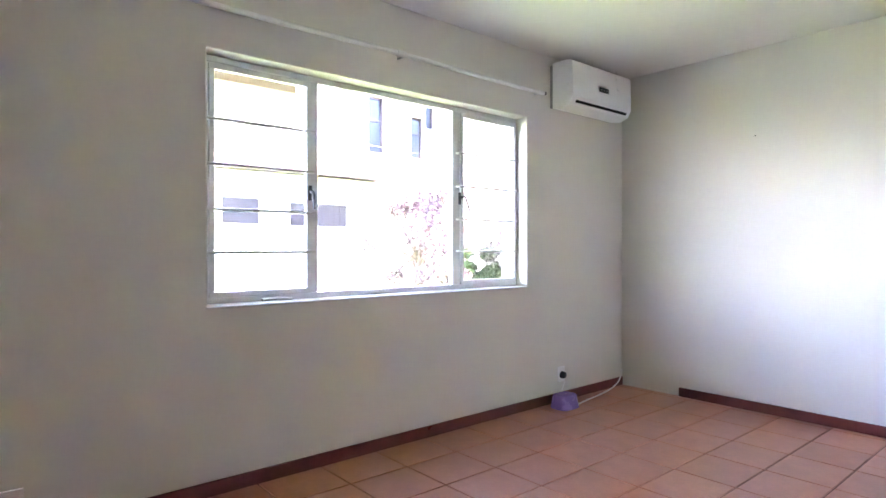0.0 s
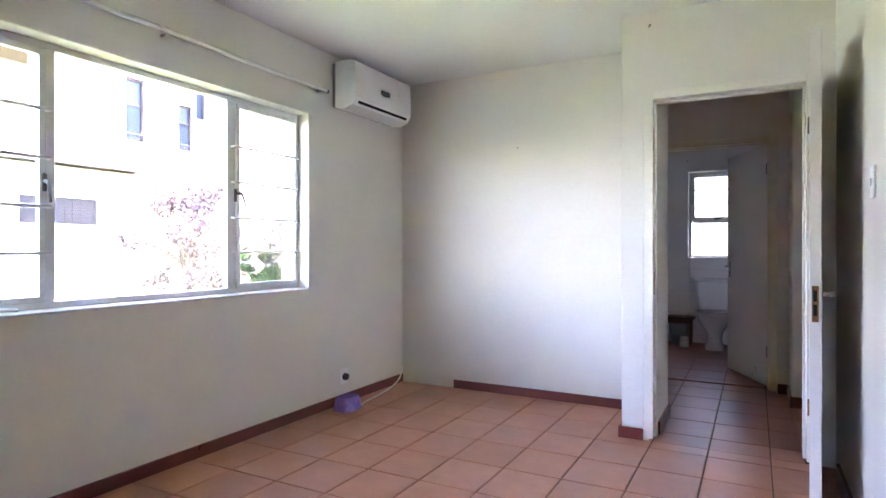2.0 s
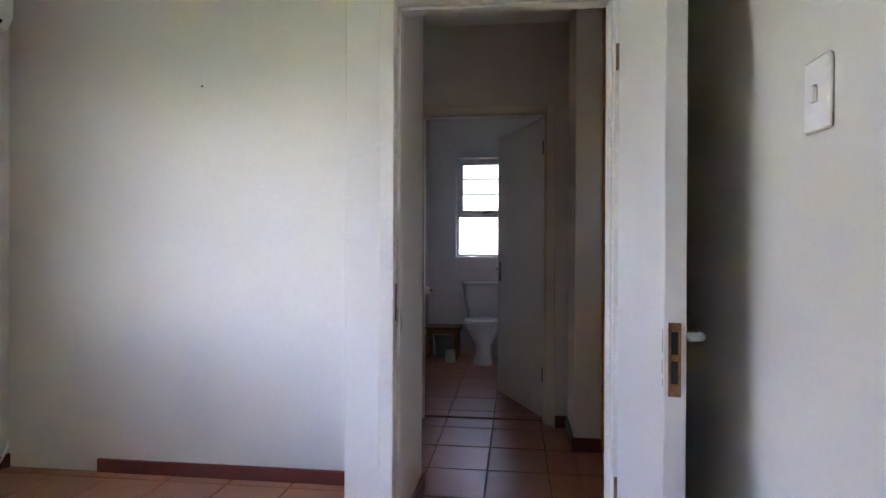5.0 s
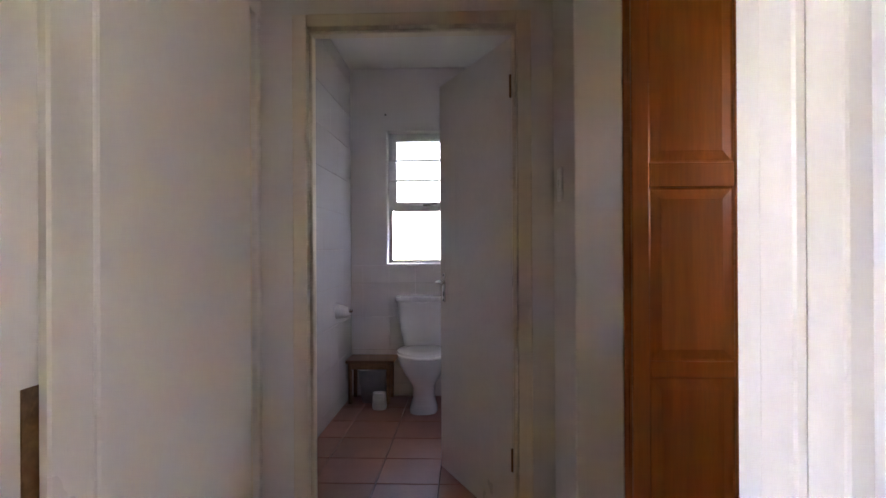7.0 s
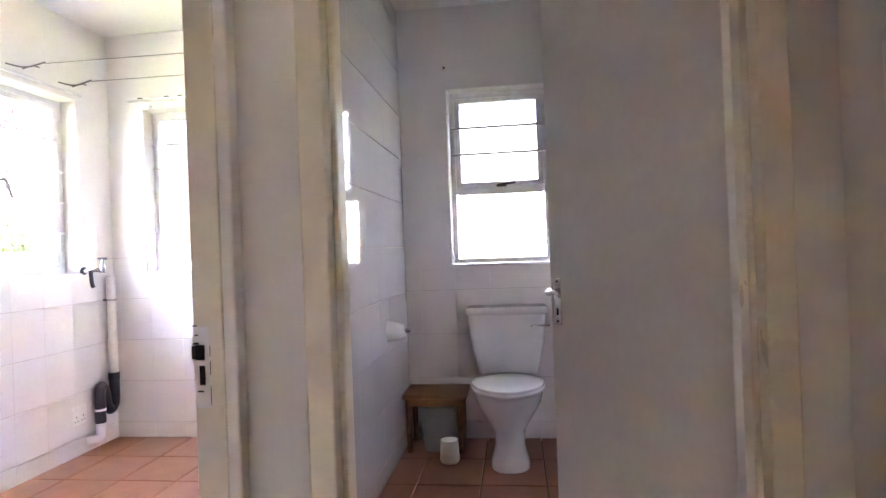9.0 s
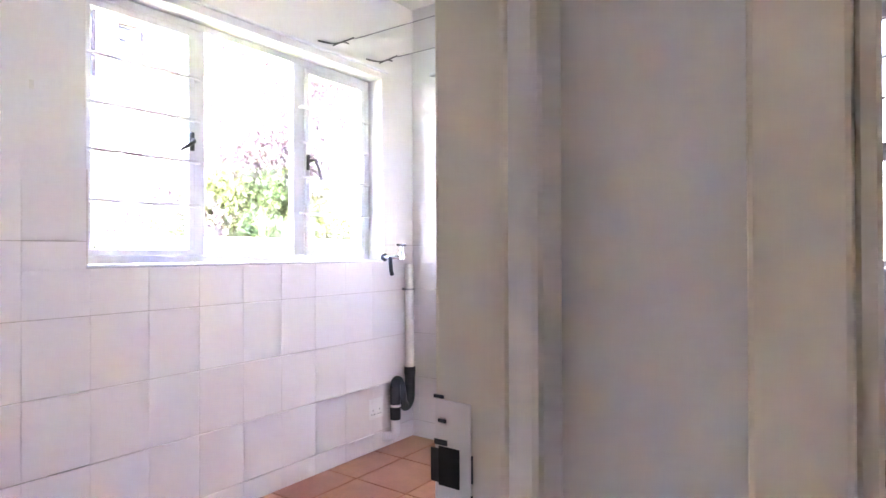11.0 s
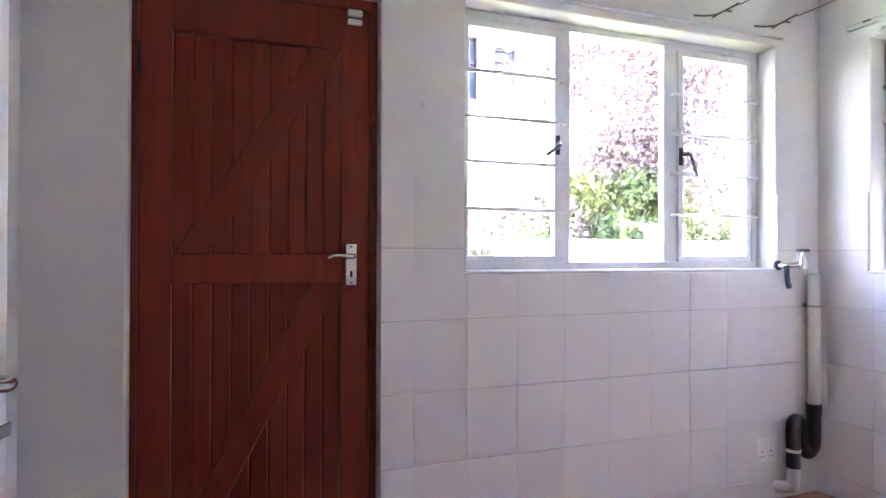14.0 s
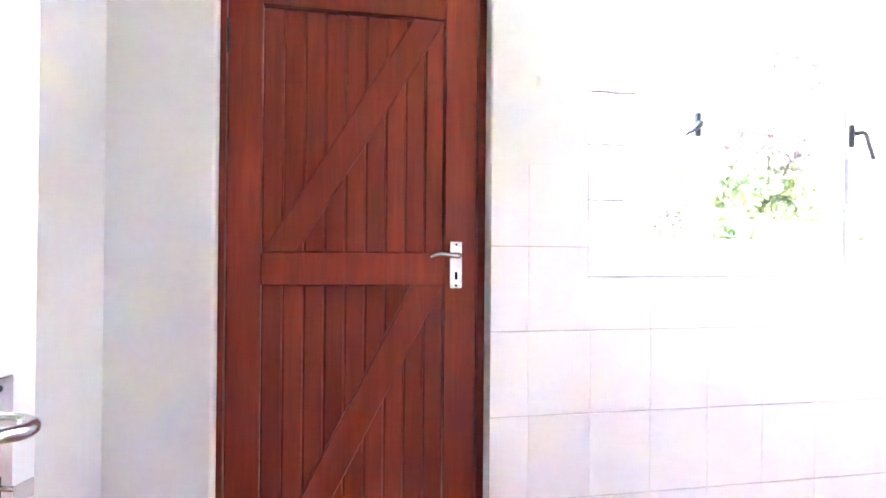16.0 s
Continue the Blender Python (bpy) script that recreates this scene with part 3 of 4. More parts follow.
# ---- brown back door ----
def brown_door():
    X = -0.27
    fr = thing("door_frame_outside", (X, 0.84, 0), "dark stained hardwood door frame", "door frame", kind="structure")
    box("jamb", (X - 0.09, X + 0.014, 0.441, 0.458, -0.29, 2.037), M_RED, fr, bevel=0.002)
    box("jamb", (X - 0.09, X + 0.014, 1.212, 1.235, -0.29, 2.037), M_RED, fr, bevel=0.002)
    box("head", (X - 0.09, X + 0.014, 0.458, 1.212, 2.0, 2.037), M_RED, fr, bevel=0.002)
    # stops added behind the leaf to block daylight through its edge gaps
    for b in ((X - 0.075, X - 0.0425, 0.4585, 0.478, 0.0, 1.98), (X - 0.075, X - 0.0425, 1.194, 1.2115, 0.0, 1.98), (X - 0.075, X - 0.0425, 0.4585, 1.2115, 1.9805, 1.9995)):
        box("door_stop", b, M_RED, fr)
    d = thing("door_outside", (X, 0.84, 0.0), "closed dark red-brown timber ledged and braced door with vertical boards", "door")
    S = (X - 0.042, X)
    for b, nm in (((*S, 0.461, 0.558, 0.005, 1.995), "stile"), ((*S, 1.108, 1.209, 0.005, 1.995), "stile"), ((*S, 0.558, 1.108, 1.85, 1.995), "top_rail"),
                  ((*S, 0.558, 1.108, 1.023, 1.12), "middle_rail"), ((*S, 0.558, 1.108, 0.005, 0.165), "bottom_rail")):
        box(nm, b, M_RED, d, bevel=0.003)
    w = 0.55 / 9
    # hidden sheet, added to block daylight between the boards
    box("backing", (X - 0.042, X - 0.034, 0.5585, 1.1075, 0.166, 1.849), M_RED, d)
    for za, zb in ((1.12, 1.85), (0.165, 1.023)):
        for i in range(9):
            box("board", (X - 0.036, X - 0.018, 0.558 + i * w + 0.0006, 0.558 + (i + 1) * w - 0.0006, za, zb), M_RED, d, bevel=0.0055)
        bm = bmesh.new()
        y0, y1, k = 0.56, 1.106, 0.1
        prof = [(y0, za + 0.001), (y0 + k, za + 0.001), (y1, zb - 0.001), (y1 - k, zb - 0.001)]
        add_loft(bm, [[(X - 0.0175, y, z) for y, z in prof], [(X - 0.003, y, z) for y, z in prof]])
        es = [e for e in bm.edges if all(abs(v.co.x - (X - 0.003)) < 1e-4 for v in e.verts)]
        bmesh.ops.bevel(bm, geom=es, offset=0.004, segments=1, affect="EDGES")
        br = part("brace", bm, M_RED, d)
        for f_ in (0.08, 0.92):
            zz = za + (zb - za) * f_
            tube("nail", [(X - 0.0032, y0 + k / 2 + (y1 - y0 - k) * f_, zz), (X - 0.0015, y0 + k / 2 + (y1 - y0 - k) * f_, zz)], 0.003, M_IRON, br, n=8)
    Md = Matrix.Translation((X, 0, 0)) @ Matrix(((0, 1, 0, 0), (1, 0, 0, 0), (0, 0, 1, 0), (0, 0, 0, 1)))
    lever_set(d, Md, 1.145, 0.0, 1, 1.085, -1, longway=0.09)
    al = thing("door_contact", (X, 1.155, 1.99), "small white two-part magnetic alarm contact", "alarm contact")
    box("magnet", (X + 0.001, X + 0.013, 1.128, 1.18, 1.945, 1.965), M_PVC, al, bevel=0.002)
    box("sensor", (X + 0.001, X + 0.016, 1.128, 1.18, 1.975, 1.998), M_PVC, al, bevel=0.002)
    for z in (0.3, 1.7):
        tube("hinge", [(X + 0.003, 0.46, z), (X + 0.003, 0.46, z + 0.1)], 0.006, M_IRON, d)
    box("door_step", (-0.46, -0.205, 0.441, 1.235, -0.2, 0.0), M_GROUT, kind="structure")


brown_door()


# ---- built-in cupboard in the passage ----
def cupboard():
    Y = 0.62
    c = thing("built_in_cupboard", (3.6, Y, 0), "orange varnished pine built-in cupboard with panelled doors and small knobs", "cupboard")
    X0 = 3.1
    ws = [(3.118, 3.474), (3.478, 3.834), (3.838, 4.194)]
    box("body", (X0, 4.23, Y + 0.031, 1.215, 0.0, 2.56), M_PINE, c)
    bm = bmesh.new()
    add_box(bm, X0, 3.114, Y + 0.002, Y + 0.03, 0, 2.56, bevel=0.002)
    add_box(bm, 4.198, 4.23, Y + 0.002, Y + 0.03, 0, 2.56, bevel=0.002)
    add_box(bm, 3.114, 4.198, Y + 0.002, Y + 0.03, 0, 0.07)
    part("face_frame", bm, M_PINE, c)
    for i, (a, b) in enumerate(ws):
        for z0, z1, rows in ((0.075, 2.06, ((0.17, 0.75), (0.80, 1.323), (1.399, 1.965))), (2.065, 2.54, ((2.13, 2.48),))):
            s = 0.052
            door = box("door", (a + 0.01, b - 0.01, Y - 0.0015, Y, z0 + 0.01, z1 - 0.01), M_PINE, c)
            box("stile", (a, a + s, Y - 0.02, Y - 0.0016, z0, z1), M_PINE, door, bevel=0.003)
            box("stile", (b - s, b, Y - 0.02, Y - 0.0016, z0, z1), M_PINE, door, bevel=0.003)
            zz = [z0] + [v for r in rows for v in r] + [z1]
            for k in range(0, len(zz), 2):
                box("rail", (a + s, b - s, Y - 0.0195, Y - 0.0016, zz[k], zz[k + 1]), M_PINE, door, bevel=0.003)
            for (pa, pb) in rows:
                bm = bmesh.new()
                u0, u1 = a + s, b - s
                q = lambda m_, y_: [(u0 + m_, y_, pa + m_), (u1 - m_, y_, pa + m_), (u1 - m_, y_, pb - m_), (u0 + m_, y_, pb - m_)]
                add_loft(bm, [q(0.0, Y - 0.002), q(0.0, Y - 0.011), q(0.006, Y - 0.009), q(0.035, Y - 0.0185), q(0.04, Y - 0.0185)])
                part("panel", bm, M_PINE, door)
            ks = [b - 0.026] if i == 0 else [a + 0.026]
            for u in ks:
                z = 1.352 if z0 < 1 else 2.12
                bm = bmesh.new()
                add_tube(bm, [(u, Y - 0.02, z), (u, Y - 0.03, z), (u, Y - 0.034, z), (u, Y - 0.044, z), (u, Y - 0.049, z)], [0.006, 0.006, 0.013, 0.015, 0.008], 12)
                part("knob", bm, M_RUST, door, "dark brass knob", smooth=True)


cupboard()
wall("wall_cupboard_end", "y", 4.232, 4.33, 0.62, 1.219, -0.1, HS, [], M_WALL, 0)


# ---- sockets and switches ----
def plate(name, axis, w, out, u, z, du, dz, label, category):
    """A wall plate centred at (u, z), standing out of the wall face w."""
    P = (lambda a, b, c: (w + out * b, a, c)) if axis == "y" else (lambda a, b, c: (a, w + out * b, c))
    t = thing(name, P(u, 0, z), label, category)
    def B(n, ua, ub, wa, wb, za, zb, m, par, bev=0.0):
        a, b = P(ua, wa, za), P(ub, wb, zb)
        return box(n, (a[0], b[0], a[1], b[1], a[2], b[2]), m, par, bevel=bev)
    B("faceplate", u - du / 2, u + du / 2, 0.0, 0.009, z - dz / 2, z + dz / 2, M_PVC, t, 0.003)
    return t, B, P


t, B, P = plate("wall_socket", "y", 0.0, 1, -0.815, 0.19, 0.085, 0.115, "white single wall socket with a black plug", "socket")
tube("plug", [P(-0.815, 0.009, 0.185), P(-0.815, 0.035, 0.183), P(-0.815, 0.042, 0.182)], [0.027, 0.025, 0.016], M_BLACK, t, n=16)
B("switch_rocker", -0.835, -0.822, 0.009, 0.013, 0.223, 0.236, M_PVC, t, 0.001)
t, B, P = plate("double_socket", "y", -0.205, 1, 3.045, 0.235, 0.118, 0.118, "white double wall socket", "socket")
for u in (3.018, 3.072):
    for du, dz in ((0, 0.012), (-0.011, -0.012), (0.011, -0.012)):
        B("pin_hole", u + du - 0.003, u + du + 0.003, 0.0092, 0.0096, 0.215 + dz - 0.003, 0.215 + dz + 0.003, M_HOLE, t)
    B("switch_rocker", u - 0.006, u + 0.006, 0.009, 0.013, 0.262, 0.278, M_PVC, t, 0.001)
t, B, P = plate("light_switch", "y", XE, -1, -1.755, 1.375, 0.075, 0.115, "white single light switch", "switch")
B("switch_rocker", -1.762, -1.748, 0.009, 0.015, 1.362, 1.39, M_PVC, t, 0.002)
t, B, P = plate("light_switch", "y", 2.95, -1, 0.87, 1.365, 0.075, 0.115, "white single light switch", "switch")
B("switch_rocker", 0.863, 0.877, 0.009, 0.015, 1.352, 1.38, M_PVC, t, 0.002)


t, B, P = plate("wall_socket", "y", 0.0, 1, -4.155, 0.16, 0.085, 0.115, "white single wall socket low on the bedroom wall", "socket")
for du, dz in ((0, 0.012), (-0.011, -0.012), (0.011, -0.012)):
    B("pin_hole", -4.155 + du - 0.003, -4.155 + du + 0.003, 0.0092, 0.0096, 0.15 + dz - 0.003, 0.15 + dz + 0.003, M_HOLE, t)
B("switch_rocker", -4.175, -4.162, 0.009, 0.013, 0.193, 0.206, M_PVC, t, 0.001)


# ---- air conditioner ----
def aircon():
    y0, y1 = -0.94, -0.19
    a = thing("air_conditioner", (0.0, -0.56, 2.15), "white wall-mounted split air conditioner with a small dark display", "air conditioner")
    box("mounting_plate", (0.0, 0.022, y0 - 0.005, y1 + 0.03, 2.17, 2.485), M_GREYP, a, bevel=0.003)
    prof = [(0.022, 2.165), (0.022, 2.497), (0.15, 2.497), (0.185, 2.49), (0.20, 2.475), (0.207, 2.30), (0.203, 2.225), (0.175, 2.175), (0.10, 2.15)]
    bm = bmesh.new()
    add_loft(bm, [[(x, y, z) for x, z in prof] for y in (y0, y1)])
    es = [e for e in bm.edges if len(e.link_faces) == 2 and e.calc_face_angle(0) > 0.9]
    bmesh.ops.bevel(bm, geom=es, offset=0.008, segments=3, affect="EDGES")
    part("casing", bm, M_PVC, a, smooth=True)
    bm = bmesh.new()
    add_loft(bm, [[(0.204, y, 2.226), (0.2085, y, 2.229), (0.2105, y, 2.298), (0.206, y, 2.298)] for y in (y0 + 0.012, y1 - 0.012)])
    part("front_flap", bm, M_PVC, a)
    bm = bmesh.new()
    add_loft(bm, [[(0.196, y, 2.2065), (0.199, y, 2.2055), (0.1885, y, 2.1885), (0.1855, y, 2.1895)] for y in (y0 + 0.05, y1 - 0.05)])
    part("outlet_slot", bm, M_HOLE, a)
    bm = bmesh.new()
    add_box(bm, 0.2065, 0.2085, -0.62, -0.50, 2.31, 2.345, bevel=0.001)
    part("display", bm, M_BLACK, a, "small dark display")
    for k in range(3):
        box("display_mark", (0.2086, 0.209, -0.60 + k * 0.035, -0.59 + k * 0.035, 2.322, 2.332), M_GREYP, a)


aircon()


# ---- things on the bedroom floor ----
def tub():
    t = thing("plastic_tub", (0.2, -0.97, 0.0), "small translucent lavender plastic tub upside down against the skirting", "plastic tub")
    bm = bmesh.new()
    sq = lambda rx, ry, z: egg(0.165, -0.98, z, rx, ry, ry, 24, 4.0)
    add_loft(bm, [sq(0.075, 0.095, 0.0), sq(0.076, 0.096, 0.006), sq(0.062, 0.082, 0.088), sq(0.056, 0.076, 0.096), sq(0.02, 0.03, 0.097)])
    part("body", bm, M_PURPLE, t, smooth=True)


tub()
tube("plug_cord", curve_pts([(0.035, -0.815, 0.165), (0.045, -0.83, 0.13), (0.06, -0.87, 0.10), (0.10, -0.93, 0.095)], 6), 0.003, M_PVC, None, n=8,
     label="thin pale cord hanging from the plug", category="cord")
tube("white_cable", curve_pts([(0.19, -0.86, 0.006), (0.16, -0.70, 0.006), (0.13, -0.50, 0.006), (0.08, -0.27, 0.008), (0.035, -0.10, 0.03), (0.02, -0.03, 0.085), (0.012, -0.012, 0.12)], 8), 0.006, M_PVC, None, n=8,
     label="white cable lying along the floor into the corner", category="cable")
tube("window_stay", [(-0.06, -3.13, 0.878), (-0.055, -3.05, 0.884), (-0.06, -2.97, 0.876)], 0.008, M_PVC, None, n=8, label="white casement stay lying on the window ledge", category="window stay")


# ---- scullery plumbing ----
def plumbing():
    t = thing("tap", (-0.205, 3.17, 1.07), "old chrome wall tap with a dark iron swan spout", "tap")
    tube("flange", [(-0.205, 3.12, 1.075), (-0.195, 3.12, 1.075)], 0.024, M_IRON, t, n=14)
    tube("pipe", [(-0.20, 3.12, 1.075), (-0.15, 3.12, 1.075), (-0.13, 3.14, 1.078), (-0.115, 3.18, 1.08)], [0.012, 0.012, 0.013, 0.015], M_CHROME, t)
    tube("spout", curve_pts([(-0.15, 3.115, 1.075), (-0.14, 3.105, 1.04), (-0.14, 3.11, 1.0), (-0.138, 3.118, 0.975)], 5), 0.011, M_IRON, t)
    tube("body", [(-0.115, 3.17, 1.06), (-0.115, 3.17, 1.085), (-0.115, 3.17, 1.105), (-0.115, 3.17, 1.14)], [0.017, 0.019, 0.012, 0.007], M_CHROME, t, n=14)
    tube("tap_handle", [(-0.115, 3.135, 1.145), (-0.115, 3.205, 1.145)], 0.0075, M_IRON, t)
    w = thing("waste_pipe", (-0.14, 3.28, 0.1), "white plastic waste pipe with a black trap in the corner", "waste pipe")
    tube("white_pipe", [(-0.15, 3.285, 0.40), (-0.15, 3.285, 1.035)], 0.026, M_PVCY, w, n=18)
    tube("pipe_mouth", [(-0.15, 3.285, 1.0352), (-0.15, 3.285, 1.036)], 0.021, M_HOLE, w, n=14)
    tube("clip", [(-0.15, 3.285, 0.882), (-0.15, 3.285, 0.892)], 0.0285, M_GREYP, w, n=18)
    box("clip_arm", (-0.205, -0.175, 3.275, 3.295, 0.88, 0.894), M_GREYP, w)
    tube("trap", curve_pts([(-0.15, 3.285, 0.43), (-0.15, 3.285, 0.30), (-0.148, 3.277, 0.245), (-0.145, 3.24, 0.215), (-0.143, 3.205, 0.245), (-0.142, 3.195, 0.30), (-0.142, 3.185, 0.345), (-0.142, 3.165, 0.372), (-0.142, 3.145, 0.345), (-0.142, 3.145, 0.27), (-0.142, 3.145, 0.16)], 5), 0.030, M_BLACK, w, n=16)
    tube("collar", [(-0.15, 3.285, 0.39), (-0.15, 3.285, 0.435)], 0.033, M_BLACK, w, n=16)
    tube("white_ring", [(-0.142, 3.145, 0.232), (-0.142, 3.145, 0.245)], 0.0325, M_PVC, w, n=16)
    tube("outlet", curve_pts([(-0.142, 3.145, 0.165), (-0.142, 3.145, 0.10), (-0.15, 3.135, 0.07), (-0.20, 3.10, 0.06)], 4), 0.027, M_PVC, w, n=14)


plumbing()

for (y, z, k) in ((2.74, 2.20, 1), (3.09, 2.20, 1)):
    h = thing("line_hook", (-0.2, y, z), "bent grey wire hook screwed to the wall", "hook", "washing line hooks")
    tube("stem", curve_pts([(-0.203, y - 0.11, z - 0.032), (-0.185, y - 0.05, z - 0.032), (-0.17, y, z - 0.02), (-0.16, y + 0.10, z + 0.035)], 4), 0.0045, M_WIRE, h, n=6)
    tube("twist", curve_pts([(-0.19, y - 0.02, z - 0.035), (-0.165, y + 0.02, z - 0.01), (-0.17, y + 0.07, z - 0.002)], 4), 0.004, M_WIRE, h, n=6)
for (y, z) in ((2.85, 2.232), (3.20, 2.232)):
    tube("washing_line", [(-0.165, y, z), (0.7, y, z - 0.006), (1.60, y, z)], 0.0025, M_ROPE, None, n=6, label="thin grey washing line stretched across the scullery", category="washing line", group="washing lines")


# ---- toilet ----
def toilet():
    cx = 2.305
    t = thing("toilet", (cx, 3.0, 0.0), "white ceramic close-coupled toilet with closed seat", "toilet")
    bm = bmesh.new()
    add_loft(bm, [egg(cx, 2.98, 0.0, 0.10, 0.145, 0.2, 28, 2.6), egg(cx, 2.98, 0.03, 0.098, 0.143, 0.2, 28, 2.6), egg(cx, 3.0, 0.10, 0.078, 0.12, 0.19), egg(cx, 3.0, 0.18, 0.083, 0.13, 0.19), egg(cx, 2.99, 0.26, 0.13, 0.19, 0.19),
                  egg(cx, 2.98, 0.33, 0.168, 0.225, 0.2), egg(cx, 2.98, 0.375, 0.178, 0.24, 0.2), egg(cx, 2.98, 0.39, 0.175, 0.237, 0.2)])
    part("pan", bm, M_CERAM, t, smooth=True)
    bm = bmesh.new()
    add_loft(bm, [egg(cx, 2.98, 0.393, 0.183, 0.25, 0.19), egg(cx, 2.98, 0.405, 0.19, 0.258, 0.19), egg(cx, 2.98, 0.414, 0.187, 0.255, 0.19)])
    seat = part("seat", bm, M_PVC, t, smooth=True)
    bm = bmesh.new()
    add_loft(bm, [egg(cx, 2.98, 0.416, 0.187, 0.255, 0.18), egg(cx, 2.98, 0.43, 0.186, 0.253, 0.178), egg(cx, 2.98, 0.438, 0.165, 0.225, 0.16), egg(cx, 2.98, 0.441, 0.10, 0.15, 0.11)])
    part("lid", bm, M_CERAM, t, smooth=True)
    bm = bmesh.new()
    add_box(bm, cx - 0.12, cx + 0.12, 3.10, 3.36, 0.30, 0.415, bevel=0.012, seg=3)
    part("shelf", bm, M_CERAM, t, smooth=True)
    bm = bmesh.new()
    sq = lambda rx, ry, z, y: egg(cx, y, z, rx, ry, ry, 32, 7.0)
    add_loft(bm, [sq(0.165, 0.075, 0.415, 3.285), sq(0.172, 0.08, 0.425, 3.285), sq(0.205, 0.092, 0.60, 3.282), sq(0.218, 0.094, 0.745, 3.28)])
    part("cistern", bm, M_CERAM, t, smooth=True)
    bm = bmesh.new()
    add_loft(bm, [sq(0.222, 0.098, 0.747, 3.28), sq(0.232, 0.10, 0.755, 3.278), sq(0.232, 0.10, 0.778, 3.278), sq(0.222, 0.092, 0.79, 3.278)])
    part("cistern_lid", bm, M_CERAM, t, smooth=True)
    bm = bmesh.new()
    add_tube(bm, curve_pts([(cx + 0.14, 3.195, 0.685), (cx + 0.14, 3.165, 0.685), (cx + 0.17, 3.16, 0.688), (cx + 0.235, 3.163, 0.69)], 4), 0.006, 8)
    part("flush_lever", bm, M_CHROME, t, smooth=True)
    h = thing("paper_holder", (1.70, 2.84, 0.72), "white ceramic toilet paper holder on the tiled wall", "paper holder")
    tube("cup", [(1.707, 2.84, 0.72), (1.73, 2.84, 0.72), (1.78, 2.84, 0.715), (1.80, 2.84, 0.72)], [0.055, 0.05, 0.04, 0.03], M_CERAM, h, n=20)
    tube("pin", [(1.80, 2.84, 0.72), (1.825, 2.84, 0.72)], [0.012, 0.008], M_CHROME, h)
    s = thing("stool", (1.9, 3.24, 0), "low worn wooden stool standing beside the toilet", "stool")
    box("seat", (1.715, 2.075, 3.10, 3.365, 0.30, 0.325), M_STOOL, s, bevel=0.005, seg=2)
    box("apron", (1.73, 2.045, 3.12, 3.135, 0.255, 0.30), M_STOOL, s, bevel=0.002)
    for x in (1.745, 2.03):
        for y in (3.13, 3.335):
            tube("leg", [(x, y, 0.0), (x, y, 0.3)], [0.014, 0.017], M_STOOL, s, n=8)
    b = thing("waste_bin", (1.9, 3.2, 0), "small grey plastic bin under the stool", "bin")
    bm = bmesh.new()
    add_loft(bm, [egg(1.91, 3.22, z, r, r, r, 24, 3.0) for z, r in ((0.0, 0.085), (0.01, 0.09), (0.235, 0.118), (0.25, 0.122))])
    part("body", bm, M_GREYP, b, smooth=True)
    c = thing("brush_pot", (1.985, 2.98, 0), "small white plastic pot on the floor before the stool", "pot")
    tube("pot", [(1.985, 2.99, 0.0), (1.985, 2.99, 0.012), (1.985, 2.99, 0.10), (1.985, 2.99, 0.112)], [0.045, 0.052, 0.048, 0.04], M_PVC, c, n=20)
    tube("rim", [(1.985, 2.99, 0.112), (1.985, 2.99, 0.118)], 0.046, M_PVC, c, n=20)


toilet()
tube("wall_peg", [(1.985, 3.38, 2.205), (1.985, 3.365, 2.205)], 0.006, M_IRON, None, n=8, label="small dark nail in the toilet wall", category="nail")
tube("wall_peg", [(1.07, 0.0, 1.93), (1.07, -0.008, 1.93)], 0.004, M_IRON, None, n=8, label="small dark nail in the bedroom wall", category="nail")
fl = thing("wall_scuff", (-0.205, 1.39, 1.66), "small grey patch of filler on the white scullery wall", "filler patch")
box("filler", (-0.205, -0.2035, 1.382, 1.396, 1.645, 1.675), M_PVCY, fl, bevel=0.0006)
bk = thing("hook_bracket", (2.16, -0.65, 2.47), "small rusty wall bracket above the bedroom door", "bracket")
tube("arm", curve_pts([(2.16, -0.64, 2.475), (2.16, -0.66, 2.475), (2.155, -0.665, 2.455)], 3), 0.004, M_RUST, bk, n=6)


# ---- outdoors ----
GZ = -0.28
box("ground", (-600, 600, -600, 600, GZ - 0.2, GZ), M_GRASS, kind="structure")
box("pavement", (-0.95, -0.47, -12, 4.5, GZ + 0.0005, GZ + 0.03), M_PAVE, kind="structure")


def leaf_mesh(name, centres, radii, count, size, material, parent, seed, squash=0.8):
    """Many small bent leaves scattered in clumps."""
    r = np.random.default_rng(seed)
    vs, fs = [], []
    centres = np.array(centres)
    for i in range(count):
        k = r.integers(len(centres))
        d = r.normal(size=3)
        d /= np.linalg.norm(d)
        p = centres[k] + d * radii[k] * r.random() ** 0.45 * np.array((1, 1, squash))
        u = r.normal(size=3)
        u /= np.linalg.norm(u)
        w = np.cross(u, r.normal(size=3))
        w /= np.linalg.norm(w)
        s = size * (0.6 + 0.8 * r.random())
        n = np.cross(u, w)
        b = len(vs)
        vs += [tuple(p - u * s), tuple(p + w * s * 0.45 + n * s * 0.12), tuple(p + u * s), tuple(p - w * s * 0.45 + n * s * 0.12)]
        fs += [(b, b + 1, b + 2), (b, b + 2, b + 3)]
    me = bpy.data.meshes.new(name)
    o = origin_of(parent)
    me.from_pydata([(a - o.x, b_ - o.y, c - o.z) for a, b_, c in vs], [], fs)
    me.materials.append(material)
    ob = new(name, me)
    ob.parent = parent
    return tagged(ob, kind="stuff")


